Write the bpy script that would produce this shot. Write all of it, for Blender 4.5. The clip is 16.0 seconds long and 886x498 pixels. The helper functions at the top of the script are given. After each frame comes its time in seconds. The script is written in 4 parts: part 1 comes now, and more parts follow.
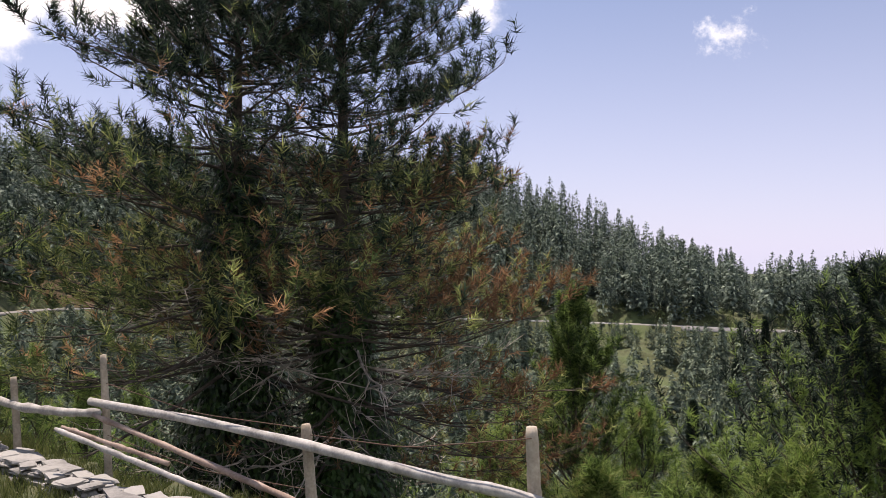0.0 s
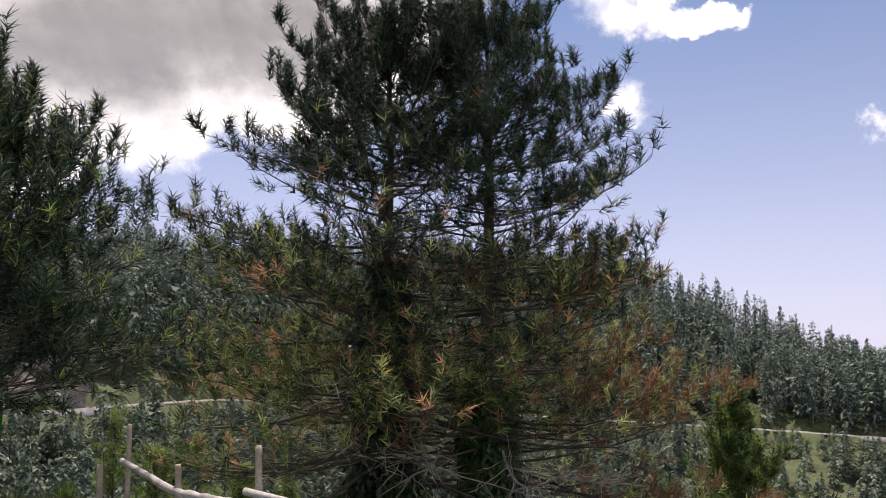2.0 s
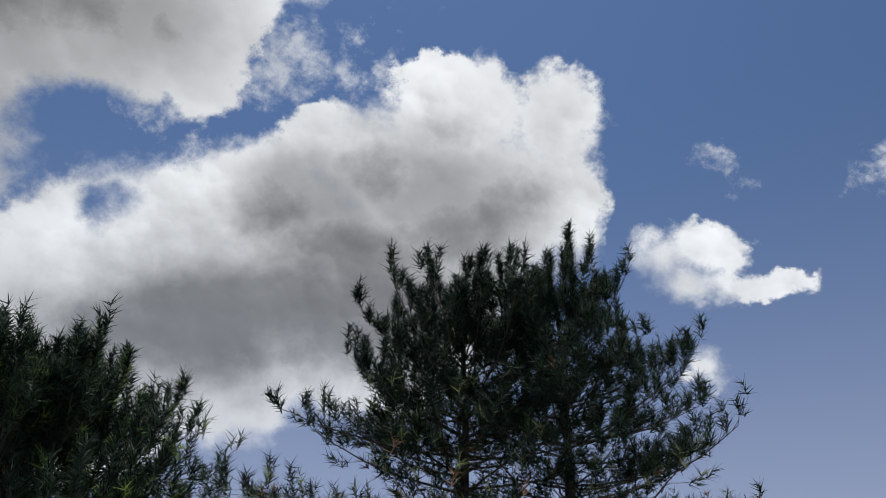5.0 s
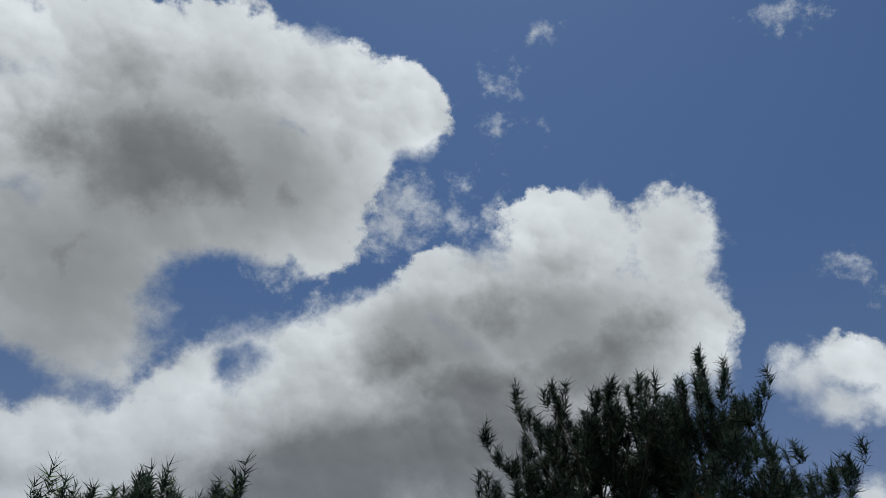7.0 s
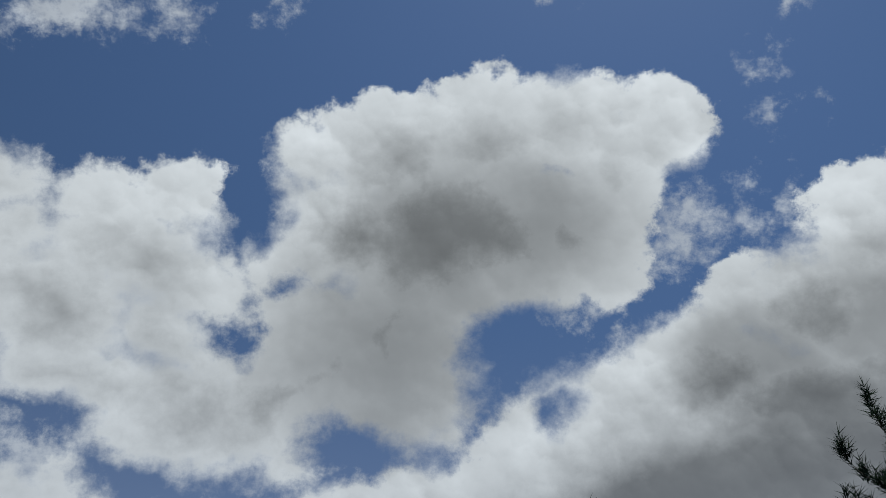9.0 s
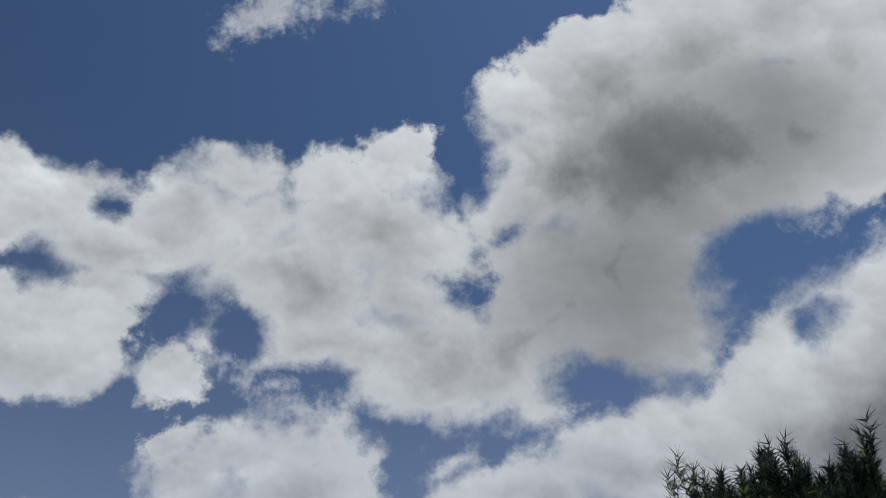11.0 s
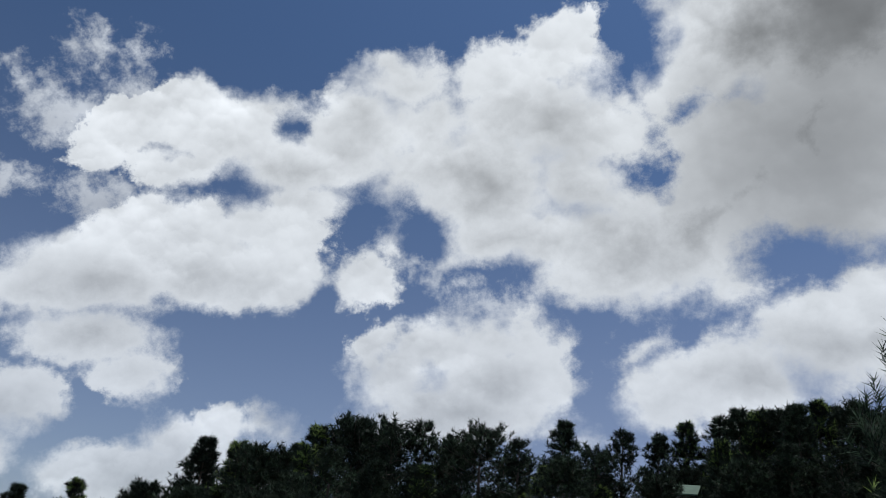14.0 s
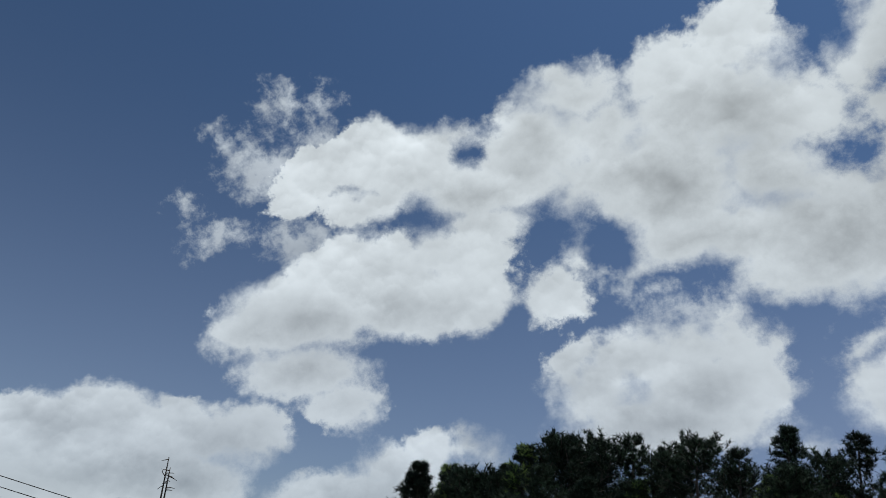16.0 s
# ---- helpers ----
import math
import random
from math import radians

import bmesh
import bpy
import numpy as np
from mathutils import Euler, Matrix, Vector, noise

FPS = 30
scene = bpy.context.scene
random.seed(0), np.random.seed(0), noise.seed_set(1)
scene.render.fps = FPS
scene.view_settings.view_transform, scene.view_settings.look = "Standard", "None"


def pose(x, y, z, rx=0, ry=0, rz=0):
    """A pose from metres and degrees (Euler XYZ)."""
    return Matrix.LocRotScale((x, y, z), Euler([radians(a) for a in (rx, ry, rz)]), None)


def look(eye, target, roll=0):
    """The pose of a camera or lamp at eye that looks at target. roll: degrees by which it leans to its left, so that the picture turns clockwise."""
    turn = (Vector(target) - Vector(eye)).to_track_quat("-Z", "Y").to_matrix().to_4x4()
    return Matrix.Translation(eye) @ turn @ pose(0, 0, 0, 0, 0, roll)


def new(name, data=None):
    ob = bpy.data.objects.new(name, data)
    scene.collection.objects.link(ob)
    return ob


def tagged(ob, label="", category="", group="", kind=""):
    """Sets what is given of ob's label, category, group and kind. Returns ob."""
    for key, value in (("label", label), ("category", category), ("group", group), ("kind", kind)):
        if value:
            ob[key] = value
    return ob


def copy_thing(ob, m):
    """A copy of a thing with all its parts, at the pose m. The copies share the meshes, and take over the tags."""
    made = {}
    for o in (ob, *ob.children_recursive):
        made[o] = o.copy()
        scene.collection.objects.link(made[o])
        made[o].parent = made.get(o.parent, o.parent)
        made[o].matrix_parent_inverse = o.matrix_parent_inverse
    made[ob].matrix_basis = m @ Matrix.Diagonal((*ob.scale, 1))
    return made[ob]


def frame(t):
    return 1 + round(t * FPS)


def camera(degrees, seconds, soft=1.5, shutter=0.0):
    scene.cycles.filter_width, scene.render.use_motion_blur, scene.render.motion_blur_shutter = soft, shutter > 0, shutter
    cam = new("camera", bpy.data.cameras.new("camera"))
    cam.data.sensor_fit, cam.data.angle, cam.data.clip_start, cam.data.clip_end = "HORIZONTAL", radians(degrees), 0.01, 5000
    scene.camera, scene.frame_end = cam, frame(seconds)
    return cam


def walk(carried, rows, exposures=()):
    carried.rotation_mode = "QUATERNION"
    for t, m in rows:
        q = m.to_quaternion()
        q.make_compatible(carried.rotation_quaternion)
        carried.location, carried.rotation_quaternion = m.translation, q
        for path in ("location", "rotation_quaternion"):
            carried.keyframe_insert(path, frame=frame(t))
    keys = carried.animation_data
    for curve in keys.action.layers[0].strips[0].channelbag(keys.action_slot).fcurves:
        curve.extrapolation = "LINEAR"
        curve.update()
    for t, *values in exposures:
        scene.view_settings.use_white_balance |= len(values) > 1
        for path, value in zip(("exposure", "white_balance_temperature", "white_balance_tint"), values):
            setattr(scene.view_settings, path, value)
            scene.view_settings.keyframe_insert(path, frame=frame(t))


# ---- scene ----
EYE = Vector((0.0, 0.0, 1.65))
cam = camera(59.3, 16.0, soft=0.65)

# seconds, turn to the left, tilt up, roll
VIEWS = [
    (0, 0.00, 0.00, 0.00),
    (0.5, 3.05, 1.77, -0.15),
    (1, 5.65, 3.21, -0.21),
    (1.5, 8.36, 5.02, -0.46),
    (2, 10.64, 7.06, -0.68),
    (2.5, 12.81, 9.89, -0.75),
    (3, 13.97, 12.64, -0.72),
    (3.5, 14.55, 16.39, -0.76),
    (4, 14.80, 19.82, -0.89),
    (6.5, 22.17, 35.11, -1.12),
    (7, 26.02, 36.75, -1.45),
    (7.5, 31.63, 38.11, -2.09),
    (8, 37.40, 38.66, -2.80),
    (8.5, 44.26, 38.68, -3.41),
    (9, 50.46, 38.40, -3.87),
    (9.5, 57.20, 37.62, -4.40),
    (12, 73.41, 28.47, -6.57),
    (12.5, 75.55, 26.28, -6.69),
    (13, 77.50, 24.79, -6.69),
    (13.5, 80.32, 23.71, -6.67),
    (14, 83.17, 23.15, -6.68),
    (14.5, 86.73, 22.80, -6.60),
    (15, 90.15, 22.77, -6.58),
    (15.5, 94.59, 22.78, -6.33),
    (16, 98.21, 22.72, -6.18),
]
walk(cam, [(t, pose(EYE.x, EYE.y, EYE.z, 90 + tilt, roll, turn)) for t, turn, tilt, roll in VIEWS],
     [(0, 0.8, 7300, 21), (2.2, 0.76, 7300, 21), (3.0, 0.58, 7150, 20), (3.5, 0.3, 7000, 19), (4.2, 0.02, 6700, 16), (6.3, -0.5, 6300, 9), (9.7, -0.62, 6200, 8),
      (12.0, -0.7, 6350, 13), (12.6, -0.64, 6350, 13), (13.3, -0.35, 6300, 12), (15.0, -0.28, 6200, 9), (16.0, -0.46, 6150, 7)])


def toward(az, el, dist):
    """The place at a flat distance from the viewer, az degrees to the left of the first view and el degrees up."""
    a = radians(az)
    return Vector((-math.sin(a) * dist, math.cos(a) * dist, EYE.z + dist * math.tan(radians(el))))


# ---- world and sun ----
SUN_AZ, SUN_EL = 24.0, 73.0
sun = new("sun", bpy.data.lights.new("sun", "SUN"))
sun.data.energy, sun.data.angle, sun.data.color = 3.7, radians(0.53), (1.0, 0.95, 0.87)
sun.matrix_world = look(toward(SUN_AZ, SUN_EL, 40), EYE)


class Nodes:
    """A thin wrapper that adds and links shader nodes."""

    def __init__(self, tree):
        self.tree = tree
        tree.nodes.clear()

    def put(self, socket, value):
        if isinstance(value, bpy.types.NodeSocket):
            self.tree.links.new(value, socket)
        elif value is not None:
            socket.default_value = value

    def add(self, kind, inputs=()):
        node = self.tree.nodes.new(kind)
        for key, value in dict(inputs).items():
            self.put(node.inputs[key], value)
        return node

    def math(self, op, a, b=None, c=None, clamp=False):
        node = self.add("ShaderNodeMath", {0: a, 1: b, 2: c})
        node.operation, node.use_clamp = op, clamp
        return node.outputs[0]

    def vec(self, op, a, b=None, out=0):
        node = self.add("ShaderNodeVectorMath", {0: a, 1: b})
        node.operation = op
        return node.outputs[out]

    def scaled(self, a, k):
        node = self.add("ShaderNodeVectorMath", {0: a, 3: k})
        node.operation = "SCALE"
        return node.outputs[0]

    def noise(self, vector, scale, detail=4.0, rough=0.5, distortion=0.0, out=0):
        return self.add("ShaderNodeTexNoise", {"Vector": vector, "Scale": scale, "Detail": detail, "Roughness": rough,
                                               "Distortion": distortion}).outputs[out]

    def ramp(self, value, low, high, a=0.0, b=1.0, smooth=True):
        node = self.add("ShaderNodeMapRange", {0: value, 1: low, 2: high, 3: a, 4: b})
        node.interpolation_type = "SMOOTHSTEP" if smooth else "LINEAR"
        return node.outputs[0]

    def mix(self, fac, a, b):
        node = self.add("ShaderNodeMix")
        node.data_type = "RGBA"
        self.put(node.inputs[0], fac)
        self.put(node.inputs[6], a)
        self.put(node.inputs[7], b)
        return node.outputs[2]


world = bpy.data.worlds.new("sky")
scene.world = world
world.use_nodes = True
W = Nodes(world.node_tree)
way = W.add("ShaderNodeTexCoord").outputs["Generated"]


def unit(az, el):
    a, e = radians(az), radians(el)
    return Vector((-math.sin(a) * math.cos(e), math.cos(a) * math.cos(e), math.sin(e)))


# the clouds lie on a flat chart of the sky, about the way 45 degrees to the left and 35 up
chart_out = unit(45, 35)
chart_right = unit(-45, 0)
chart_up = chart_right.cross(chart_out)
depth = W.math("MAXIMUM", W.math("ADD", W.vec("DOT_PRODUCT", way, chart_out, 1), 1.0), 0.15)
chart = W.add("ShaderNodeCombineXYZ", {
    0: W.math("DIVIDE", W.math("MULTIPLY", W.vec("DOT_PRODUCT", way, chart_right, 1), 2.0), depth),
    1: W.math("DIVIDE", W.math("MULTIPLY", W.vec("DOT_PRODUCT", way, chart_up, 1), 2.0), depth)}).outputs[0]


def stirred(scale, size, detail=6.0, rough=0.6):
    """The chart, pushed about by noise of that size."""
    push = W.vec("SUBTRACT", W.noise(chart, scale, detail, rough, out=1), (0.5, 0.5, 0.5))
    return W.vec("MULTIPLY", W.scaled(push, size), (1, 1, 0))


bent = W.vec("ADD", W.vec("ADD", chart, stirred(7.0, 0.085, 3.0)), stirred(26.0, 0.036, 9.0, 0.66))
loose = W.vec("ADD", bent, stirred(11.0, 0.12, 9.0, 0.7))
soft_chart = W.vec("ADD", chart, stirred(6.0, 0.16, 4.0))
FIELD = {"cloud": None, "wisp": None, "gap": None, "belly": None, "deep": None, "last": None}


def lumps(field, vector, blobs, power):
    for u, v, a, b, turn in blobs:
        here = vector
        if FIELD["last"] is not None:  # one lump is worked out after the other, which keeps the shader small
            here = W.add("ShaderNodeVectorMath", {0: FIELD["last"], 1: (0, 0, 1e-4), 2: vector})
            here.operation = "MULTIPLY_ADD"
            here = here.outputs[0]
        spot = W.add("ShaderNodeMapping")
        spot.vector_type = "TEXTURE"
        W.put(spot.inputs["Vector"], here)
        spot.inputs["Location"].default_value = (u, v, 0)
        spot.inputs["Rotation"].default_value = (0, 0, radians(turn))
        spot.inputs["Scale"].default_value = (a, b, 1)
        local = spot.outputs[0]
        size = (a * b) ** (0.5 * power)
        value = W.math("MULTIPLY_ADD", W.vec("LENGTH", local, out=1), -size, size)
        FIELD[field] = value if FIELD[field] is None else W.math("SMOOTH_MAX", FIELD[field], value, 0.022)
        FIELD["last"] = FIELD[field]


def cloud(blobs):
    lumps("cloud", bent, blobs, 1.0)


def wisp(blobs):
    lumps("wisp", loose, blobs, 1.0)


def gaps(blobs):
    lumps("gap", bent, blobs, 1.0)


def bellies(blobs):
    lumps("belly", soft_chart, blobs, 0.0)


def deeps(blobs):
    lumps("deep", bent, blobs, 0.0)

cloud([
    (0.542, 0.118, 0.061, 0.067, 12),
    (0.556, 0.014, 0.079, 0.082, 12),
    (0.408, 0.081, 0.103, 0.078, 12),
    (0.338, -0.018, 0.14, 0.096, 12),
    (0.473, -0.057, 0.167, 0.11, 12),
    (0.22, -0.102, 0.145, 0.093, 11),
    (0.13, -0.162, 0.133, 0.098, 10),
    (0.034, -0.172, 0.094, 0.079, 10),
    (0.311, -0.186, 0.299, 0.113, 11),
    (-0.028, -0.256, 0.128, 0.072, 8),
    (-0.154, -0.304, 0.098, 0.062, 7),
    (0.11, -0.269, 0.237, 0.1, 9),
    (0.506, -0.016, 0.127, 0.117, 17),
    (0.357, -0.174, 0.24, 0.161, 15),
    (0.158, -0.245, 0.216, 0.165, 13),
    (0.064, -0.369, 0.152, 0.101, 9),
    (0.245, -0.336, 0.077, 0.066, 11),
    (0.84, -0.148, 0.022, 0.026, 18),
    (-0.41, -0.342, 0.063, 0.051, -5),
    (-0.315, -0.335, 0.077, 0.067, -4),
    (-0.215, -0.308, 0.076, 0.072, -4),
    (-0.116, -0.281, 0.079, 0.079, -4),
    (-0.047, -0.215, 0.046, 0.077, -6),
])
cloud([
    (0.144, 0.209, 0.075, 0.066, -2),
    (0.047, 0.213, 0.099, 0.071, -2),
    (-0.061, 0.201, 0.116, 0.083, -1),
    (-0.177, 0.173, 0.109, 0.091, 0),
    (-0.279, 0.173, 0.061, 0.044, 0),
    (-0.28, 0.093, 0.087, 0.08, 0),
    (-0.105, 0.071, 0.209, 0.131, 0),
    (0.039, 0.077, 0.099, 0.1, -1),
    (0.081, 0.019, 0.056, 0.043, 0),
    (-0.178, -0.053, 0.13, 0.115, 0),
    (-0.278, -0.096, 0.121, 0.107, 0),
    (-0.126, -0.124, 0.05, 0.067, 0),
    (-0.011, -0.031, 0.025, 0.021, 0),
    (-0.169, -0.125, 0.096, 0.076, -9),
    (-0.215, 0.08, 0.113, 0.108, -13),
])
cloud([
    (-0.452, 0.132, 0.054, 0.053, -20),
    (-0.534, 0.115, 0.068, 0.055, -19),
    (-0.493, 0.046, 0.139, 0.081, -18),
    (-0.668, 0.154, 0.087, 0.045, -19),
    (-0.732, 0.117, 0.089, 0.072, -19),
    (-0.826, 0.097, 0.158, 0.063, -18),
    (-0.917, 0.14, 0.117, 0.06, -19),
    (-1.029, 0.201, 0.092, 0.043, -19),
    (-0.618, -0.002, 0.149, 0.086, -17),
    (-0.566, -0.106, 0.13, 0.062, -14),
    (-0.439, -0.145, 0.141, 0.077, -13),
    (-0.337, -0.126, 0.098, 0.097, -14),
    (-0.455, -0.034, 0.1, 0.088, -16),
    (-0.307, -0.197, 0.057, 0.048, -12),
    (-0.641, 0.087, 0.063, 0.047, -18),
    (-0.958, 0.199, 0.075, 0.041, -19),
    (-0.858, 0.156, 0.058, 0.04, -19),
    (-1.114, 0.189, 0.046, 0.037, -19),
    (-1.012, 0.127, 0.076, 0.031, -19),
    (-0.847, 0.033, 0.067, 0.031, -17),
])
cloud([
    (-1.067, 0.047, 0.12, 0.058, -18),
    (-0.911, -0.002, 0.085, 0.056, -17),
    (-1.019, -0.033, 0.155, 0.058, -17),
    (-1.186, 0.009, 0.136, 0.068, -18),
    (-0.926, -0.052, 0.073, 0.057, -16),
    (-1.259, 0.004, 0.093, 0.051, -18),
    (-1.214, -0.088, 0.112, 0.05, -17),
    (-1.16, -0.16, 0.057, 0.041, -16),
    (-0.737, -0.065, 0.033, 0.025, -15),
    (-0.799, -0.104, 0.046, 0.04, -15),
])
cloud([
    (-0.717, -0.226, 0.086, 0.053, -12),
    (-0.781, -0.246, 0.079, 0.062, -12),
    (-0.585, -0.182, 0.035, 0.025, -13),
    (-0.587, -0.229, 0.043, 0.043, -12),
    (-0.641, -0.291, 0.111, 0.067, -10),
    (-0.543, -0.277, 0.03, 0.049, -10),
    (-0.696, -0.321, 0.161, 0.048, -10),
    (-0.519, -0.383, 0.018, 0.013, -7),
    (-0.433, -0.263, 0.039, 0.016, 16),
])
cloud([
    (-1.392, -0.138, 0.117, 0.06, -18),
    (-1.454, -0.195, 0.124, 0.069, -18),
    (-1.315, -0.143, 0.06, 0.032, -17),
    (-1.123, -0.281, 0.066, 0.048, -14),
    (-1.052, -0.281, 0.048, 0.037, -14),
    (-0.984, -0.275, 0.031, 0.026, -13),
    (-1.191, -0.318, 0.113, 0.053, -14),
    (-1.089, -0.343, 0.131, 0.056, -13),
    (-0.958, -0.302, 0.03, 0.026, -12),
    (-1.609, -0.011, 0.172, 0.067, -24),
    (-1.428, -0.108, 0.136, 0.042, -21),
    (-1.322, -0.158, 0.068, 0.037, -20),
    (-1.61, -0.11, 0.268, 0.061, -23),
])
cloud([
    (0.73, -0.012, 0.046, 0.037, 18),
    (0.778, 0.012, 0.045, 0.033, 18),
    (0.815, 0.021, 0.029, 0.025, 19),
    (0.786, -0.03, 0.061, 0.028, 18),
    (0.868, -0.013, 0.041, 0.018, 19),
    (0.904, 0.009, 0.021, 0.01, 19),
])
wisp([
    (-0.593, 0.351, 0.069, 0.024, 4),
    (-0.449, 0.363, 0.031, 0.015, 2),
    (-0.317, 0.372, 0.023, 0.017, 1),
    (-0.002, 0.368, 0.035, 0.011, -2),
    (0.603, 0.443, 0.04, 0.022, 11),
    (0.293, 0.219, 0.019, 0.025, -26),
    (0.337, 0.225, 0.007, 0.008, 13),
    (0.254, 0.142, 0.013, 0.01, 13),
    (0.181, 0.08, 0.058, 0.031, 13),
    (0.255, 0.085, 0.03, 0.028, 13),
    (0.303, 0.108, 0.019, 0.031, -17),
    (0.154, 0.033, 0.043, 0.022, 12),
    (0.27, 0.292, 0.022, 0.013, 14),
    (0.306, 0.344, 0.019, 0.01, 13),
    (0.762, 0.144, 0.033, 0.013, 13),
])
wisp([
    (-1.069, 0.334, 0.05, 0.037, -20),
    (-1.002, 0.305, 0.029, 0.043, -20),
    (-1.159, 0.331, 0.038, 0.029, -20),
    (-1.252, 0.176, 0.074, 0.036, -19),
    (-1.284, 0.25, 0.038, 0.031, -20),
    (-1.131, 0.256, 0.074, 0.053, -20),
    (-1.133, 0.116, 0.084, 0.04, -19),
    (-1.151, 0.291, 0.049, 0.044, -20),
    (-1.028, 0.247, 0.058, 0.043, -20),
    (1.189, -0.035, 0.05, 0.033, 25),
    (0.96, 0.2, 0.034, 0.033, 20),
    (0.796, 0.139, 0.025, 0.015, 19),
    (0.178, 0.089, 0.04, 0.032, -1),
    (0.177, 0.054, 0.047, 0.025, -1),
    (0.251, 0.143, 0.013, 0.012, -2),
    (-0.608, -0.181, 0.08, 0.034, -2),
    (-0.657, -0.147, 0.04, 0.024, -10),
    (-0.415, -0.26, 0.045, 0.022, -7),
])
wisp([
    (-0.574, 0.359, 0.094, 0.033, 8),
    (-0.449, 0.375, 0.044, 0.025, 0),
    (-0.318, 0.375, 0.022, 0.022, -2),
    (0.186, 0.1, 0.051, 0.036, -2),
    (0.267, 0.291, 0.029, 0.018, 14),
    (0.306, 0.344, 0.025, 0.013, 14),
])
wisp([
    (0.073, -0.023, 0.044, 0.022, 0),
    (0.164, 0.09, 0.036, 0.029, -2),
    (-0.697, -0.111, 0.051, 0.022, -12),
    (-0.404, -0.002, 0.044, 0.036, -14),
])
gaps([
    (-0.376, -0.041, 0.032, 0.021, -11),
    (-0.369, 0.121, 0.029, 0.05, 31),
    (-0.021, -0.048, 0.063, 0.035, 12),
    (0.02, -0.138, 0.014, 0.011, 1),
    (-0.832, 0.142, 0.015, 0.011, -19),
    (0.045, -0.045, 0.063, 0.028, 0),
])
bellies([
    (-0.198, -0.064, 0.155, 0.132, 12),
    (-0.458, -0.123, 0.187, 0.098, -1),
    (0.395, -0.036, 0.193, 0.08, 12),
    (0.312, -0.193, 0.391, 0.098, 11),
    (0.151, -0.263, 0.276, 0.073, 9),
    (0.501, -0.089, 0.179, 0.091, 12),
    (-0.134, 0.034, 0.212, 0.168, 0),
    (-0.185, -0.053, 0.167, 0.167, 0),
    (-0.047, 0.092, 0.156, 0.09, 0),
    (-0.6, 0.019, 0.127, 0.12, 0),
    (-0.507, -0.066, 0.174, 0.131, 0),
    (-0.339, -0.166, 0.183, 0.097, 0),
    (-0.169, -0, 0.189, 0.177, -12),
])
bellies([
    (-0.2, -0.114, 0.153, 0.108, -9),
    (-0.52, -0.079, 0.219, 0.082, -15),
    (-0.369, -0.147, 0.165, 0.077, -13),
    (-1.177, -0.051, 0.238, 0.071, -17),
    (-0.712, -0.318, 0.25, 0.05, -10),
    (-1.064, -0.349, 0.268, 0.053, -13),
    (-1.403, -0.192, 0.194, 0.071, -18),
    (0.361, -0.075, 0.179, 0.088, 17),
])
cloud([
    (0.099, 0.147, 0.065, 0.087, 0),
    (0.081, 0.034, 0.044, 0.044, 0),
])
cloud([
    (-0.628, -0.223, 0.073, 0.044, -9),
    (-0.36, -0.315, 0.087, 0.044, -6),
    (-0.211, -0.303, 0.116, 0.065, -5),
    (-0.139, -0.271, 0.073, 0.065, -5),
    (-0.327, 0.081, 0.04, 0.087, -17),
    (-0.384, 0.019, 0.036, 0.036, -15),
    (-1.22, -0.297, 0.109, 0.051, -14),
    (-0.989, -0.289, 0.036, 0.022, -11),
])
gaps([
    (-0.704, -0.064, 0.036, 0.051, -2),
    (-0.626, -0.152, 0.065, 0.029, -2),
    (-0.229, -0.199, 0.054, 0.033, -2),
    (-0.502, -0.275, 0.022, 0.036, -8),
])
bellies([
    (-0.561, -0.027, 0.189, 0.16, -2),
    (-0.422, -0.183, 0.232, 0.109, -2),
    (-0.569, -0.017, 0.123, 0.087, -13),
    (-1.214, -0.061, 0.16, 0.065, -19),
    (-0.616, -0.065, 0.16, 0.08, -17),
    (-0.707, -0.289, 0.16, 0.065, -11),
    (-1.411, -0.184, 0.16, 0.065, -18),
    (-0.248, -0.34, 0.203, 0.073, -5),
    (-0.847, 0.07, 0.123, 0.044, -19),
    (-1.18, -0.066, 0.16, 0.08, -14),
    (0.753, -0.051, 0.08, 0.033, 19),
])
bellies([
    (0.204, -0.323, 0.218, 0.123, 10),
    (0.302, -0.206, 0.305, 0.123, 15),
    (0.481, 0.043, 0.145, 0.087, 19),
    (-0.647, 0.056, 0.189, 0.145, -2),
])
cloud([
    (-0.66, -0.074, 0.04, 0.044, -11),
    (-0.719, 0.007, 0.051, 0.029, -14),
])
deeps([
    (-0.128, 0.052, 0.189, 0.218, -17),
    (-0.198, -0.083, 0.16, 0.182, -2),
    (-0.019, 0.084, 0.232, 0.145, -4),
    (0.399, -0.02, 0.232, 0.109, 12),
    (0.205, -0.247, 0.378, 0.08, 15),
    (-0.188, -0.055, 0.232, 0.174, 12),
    (0.287, -0.079, 0.16, 0.109, 0),
])

# billows: rounded bumps at several sizes eat into the outline
bump_at = W.vec("ADD", chart, stirred(30.0, 0.03, 4.0))
cells = W.add("ShaderNodeTexVoronoi")
cells.feature, cells.normalize = "SMOOTH_F1", True
for key, value in (("Vector", bump_at), ("Scale", 30.0), ("Detail", 3.0), ("Roughness", 0.6), ("Lacunarity", 2.2)):
    W.put(cells.inputs[key], value)
puffs = cells.outputs["Distance"]
fray = W.noise(chart, 38.0, 12.0, 0.68)
edge = W.math("ADD", W.math("MULTIPLY", W.math("SUBTRACT", 0.42, puffs), 0.035),
              W.math("MULTIPLY", W.math("SUBTRACT", fray, 0.5), 0.05))
body = W.math("MINIMUM", FIELD["cloud"], W.math("MULTIPLY", FIELD["gap"], -1.0))
thick = W.math("ADD", body, edge)
dapple = W.math("SUBTRACT", W.noise(chart, 7.0, 3.0, 0.5), 0.5)
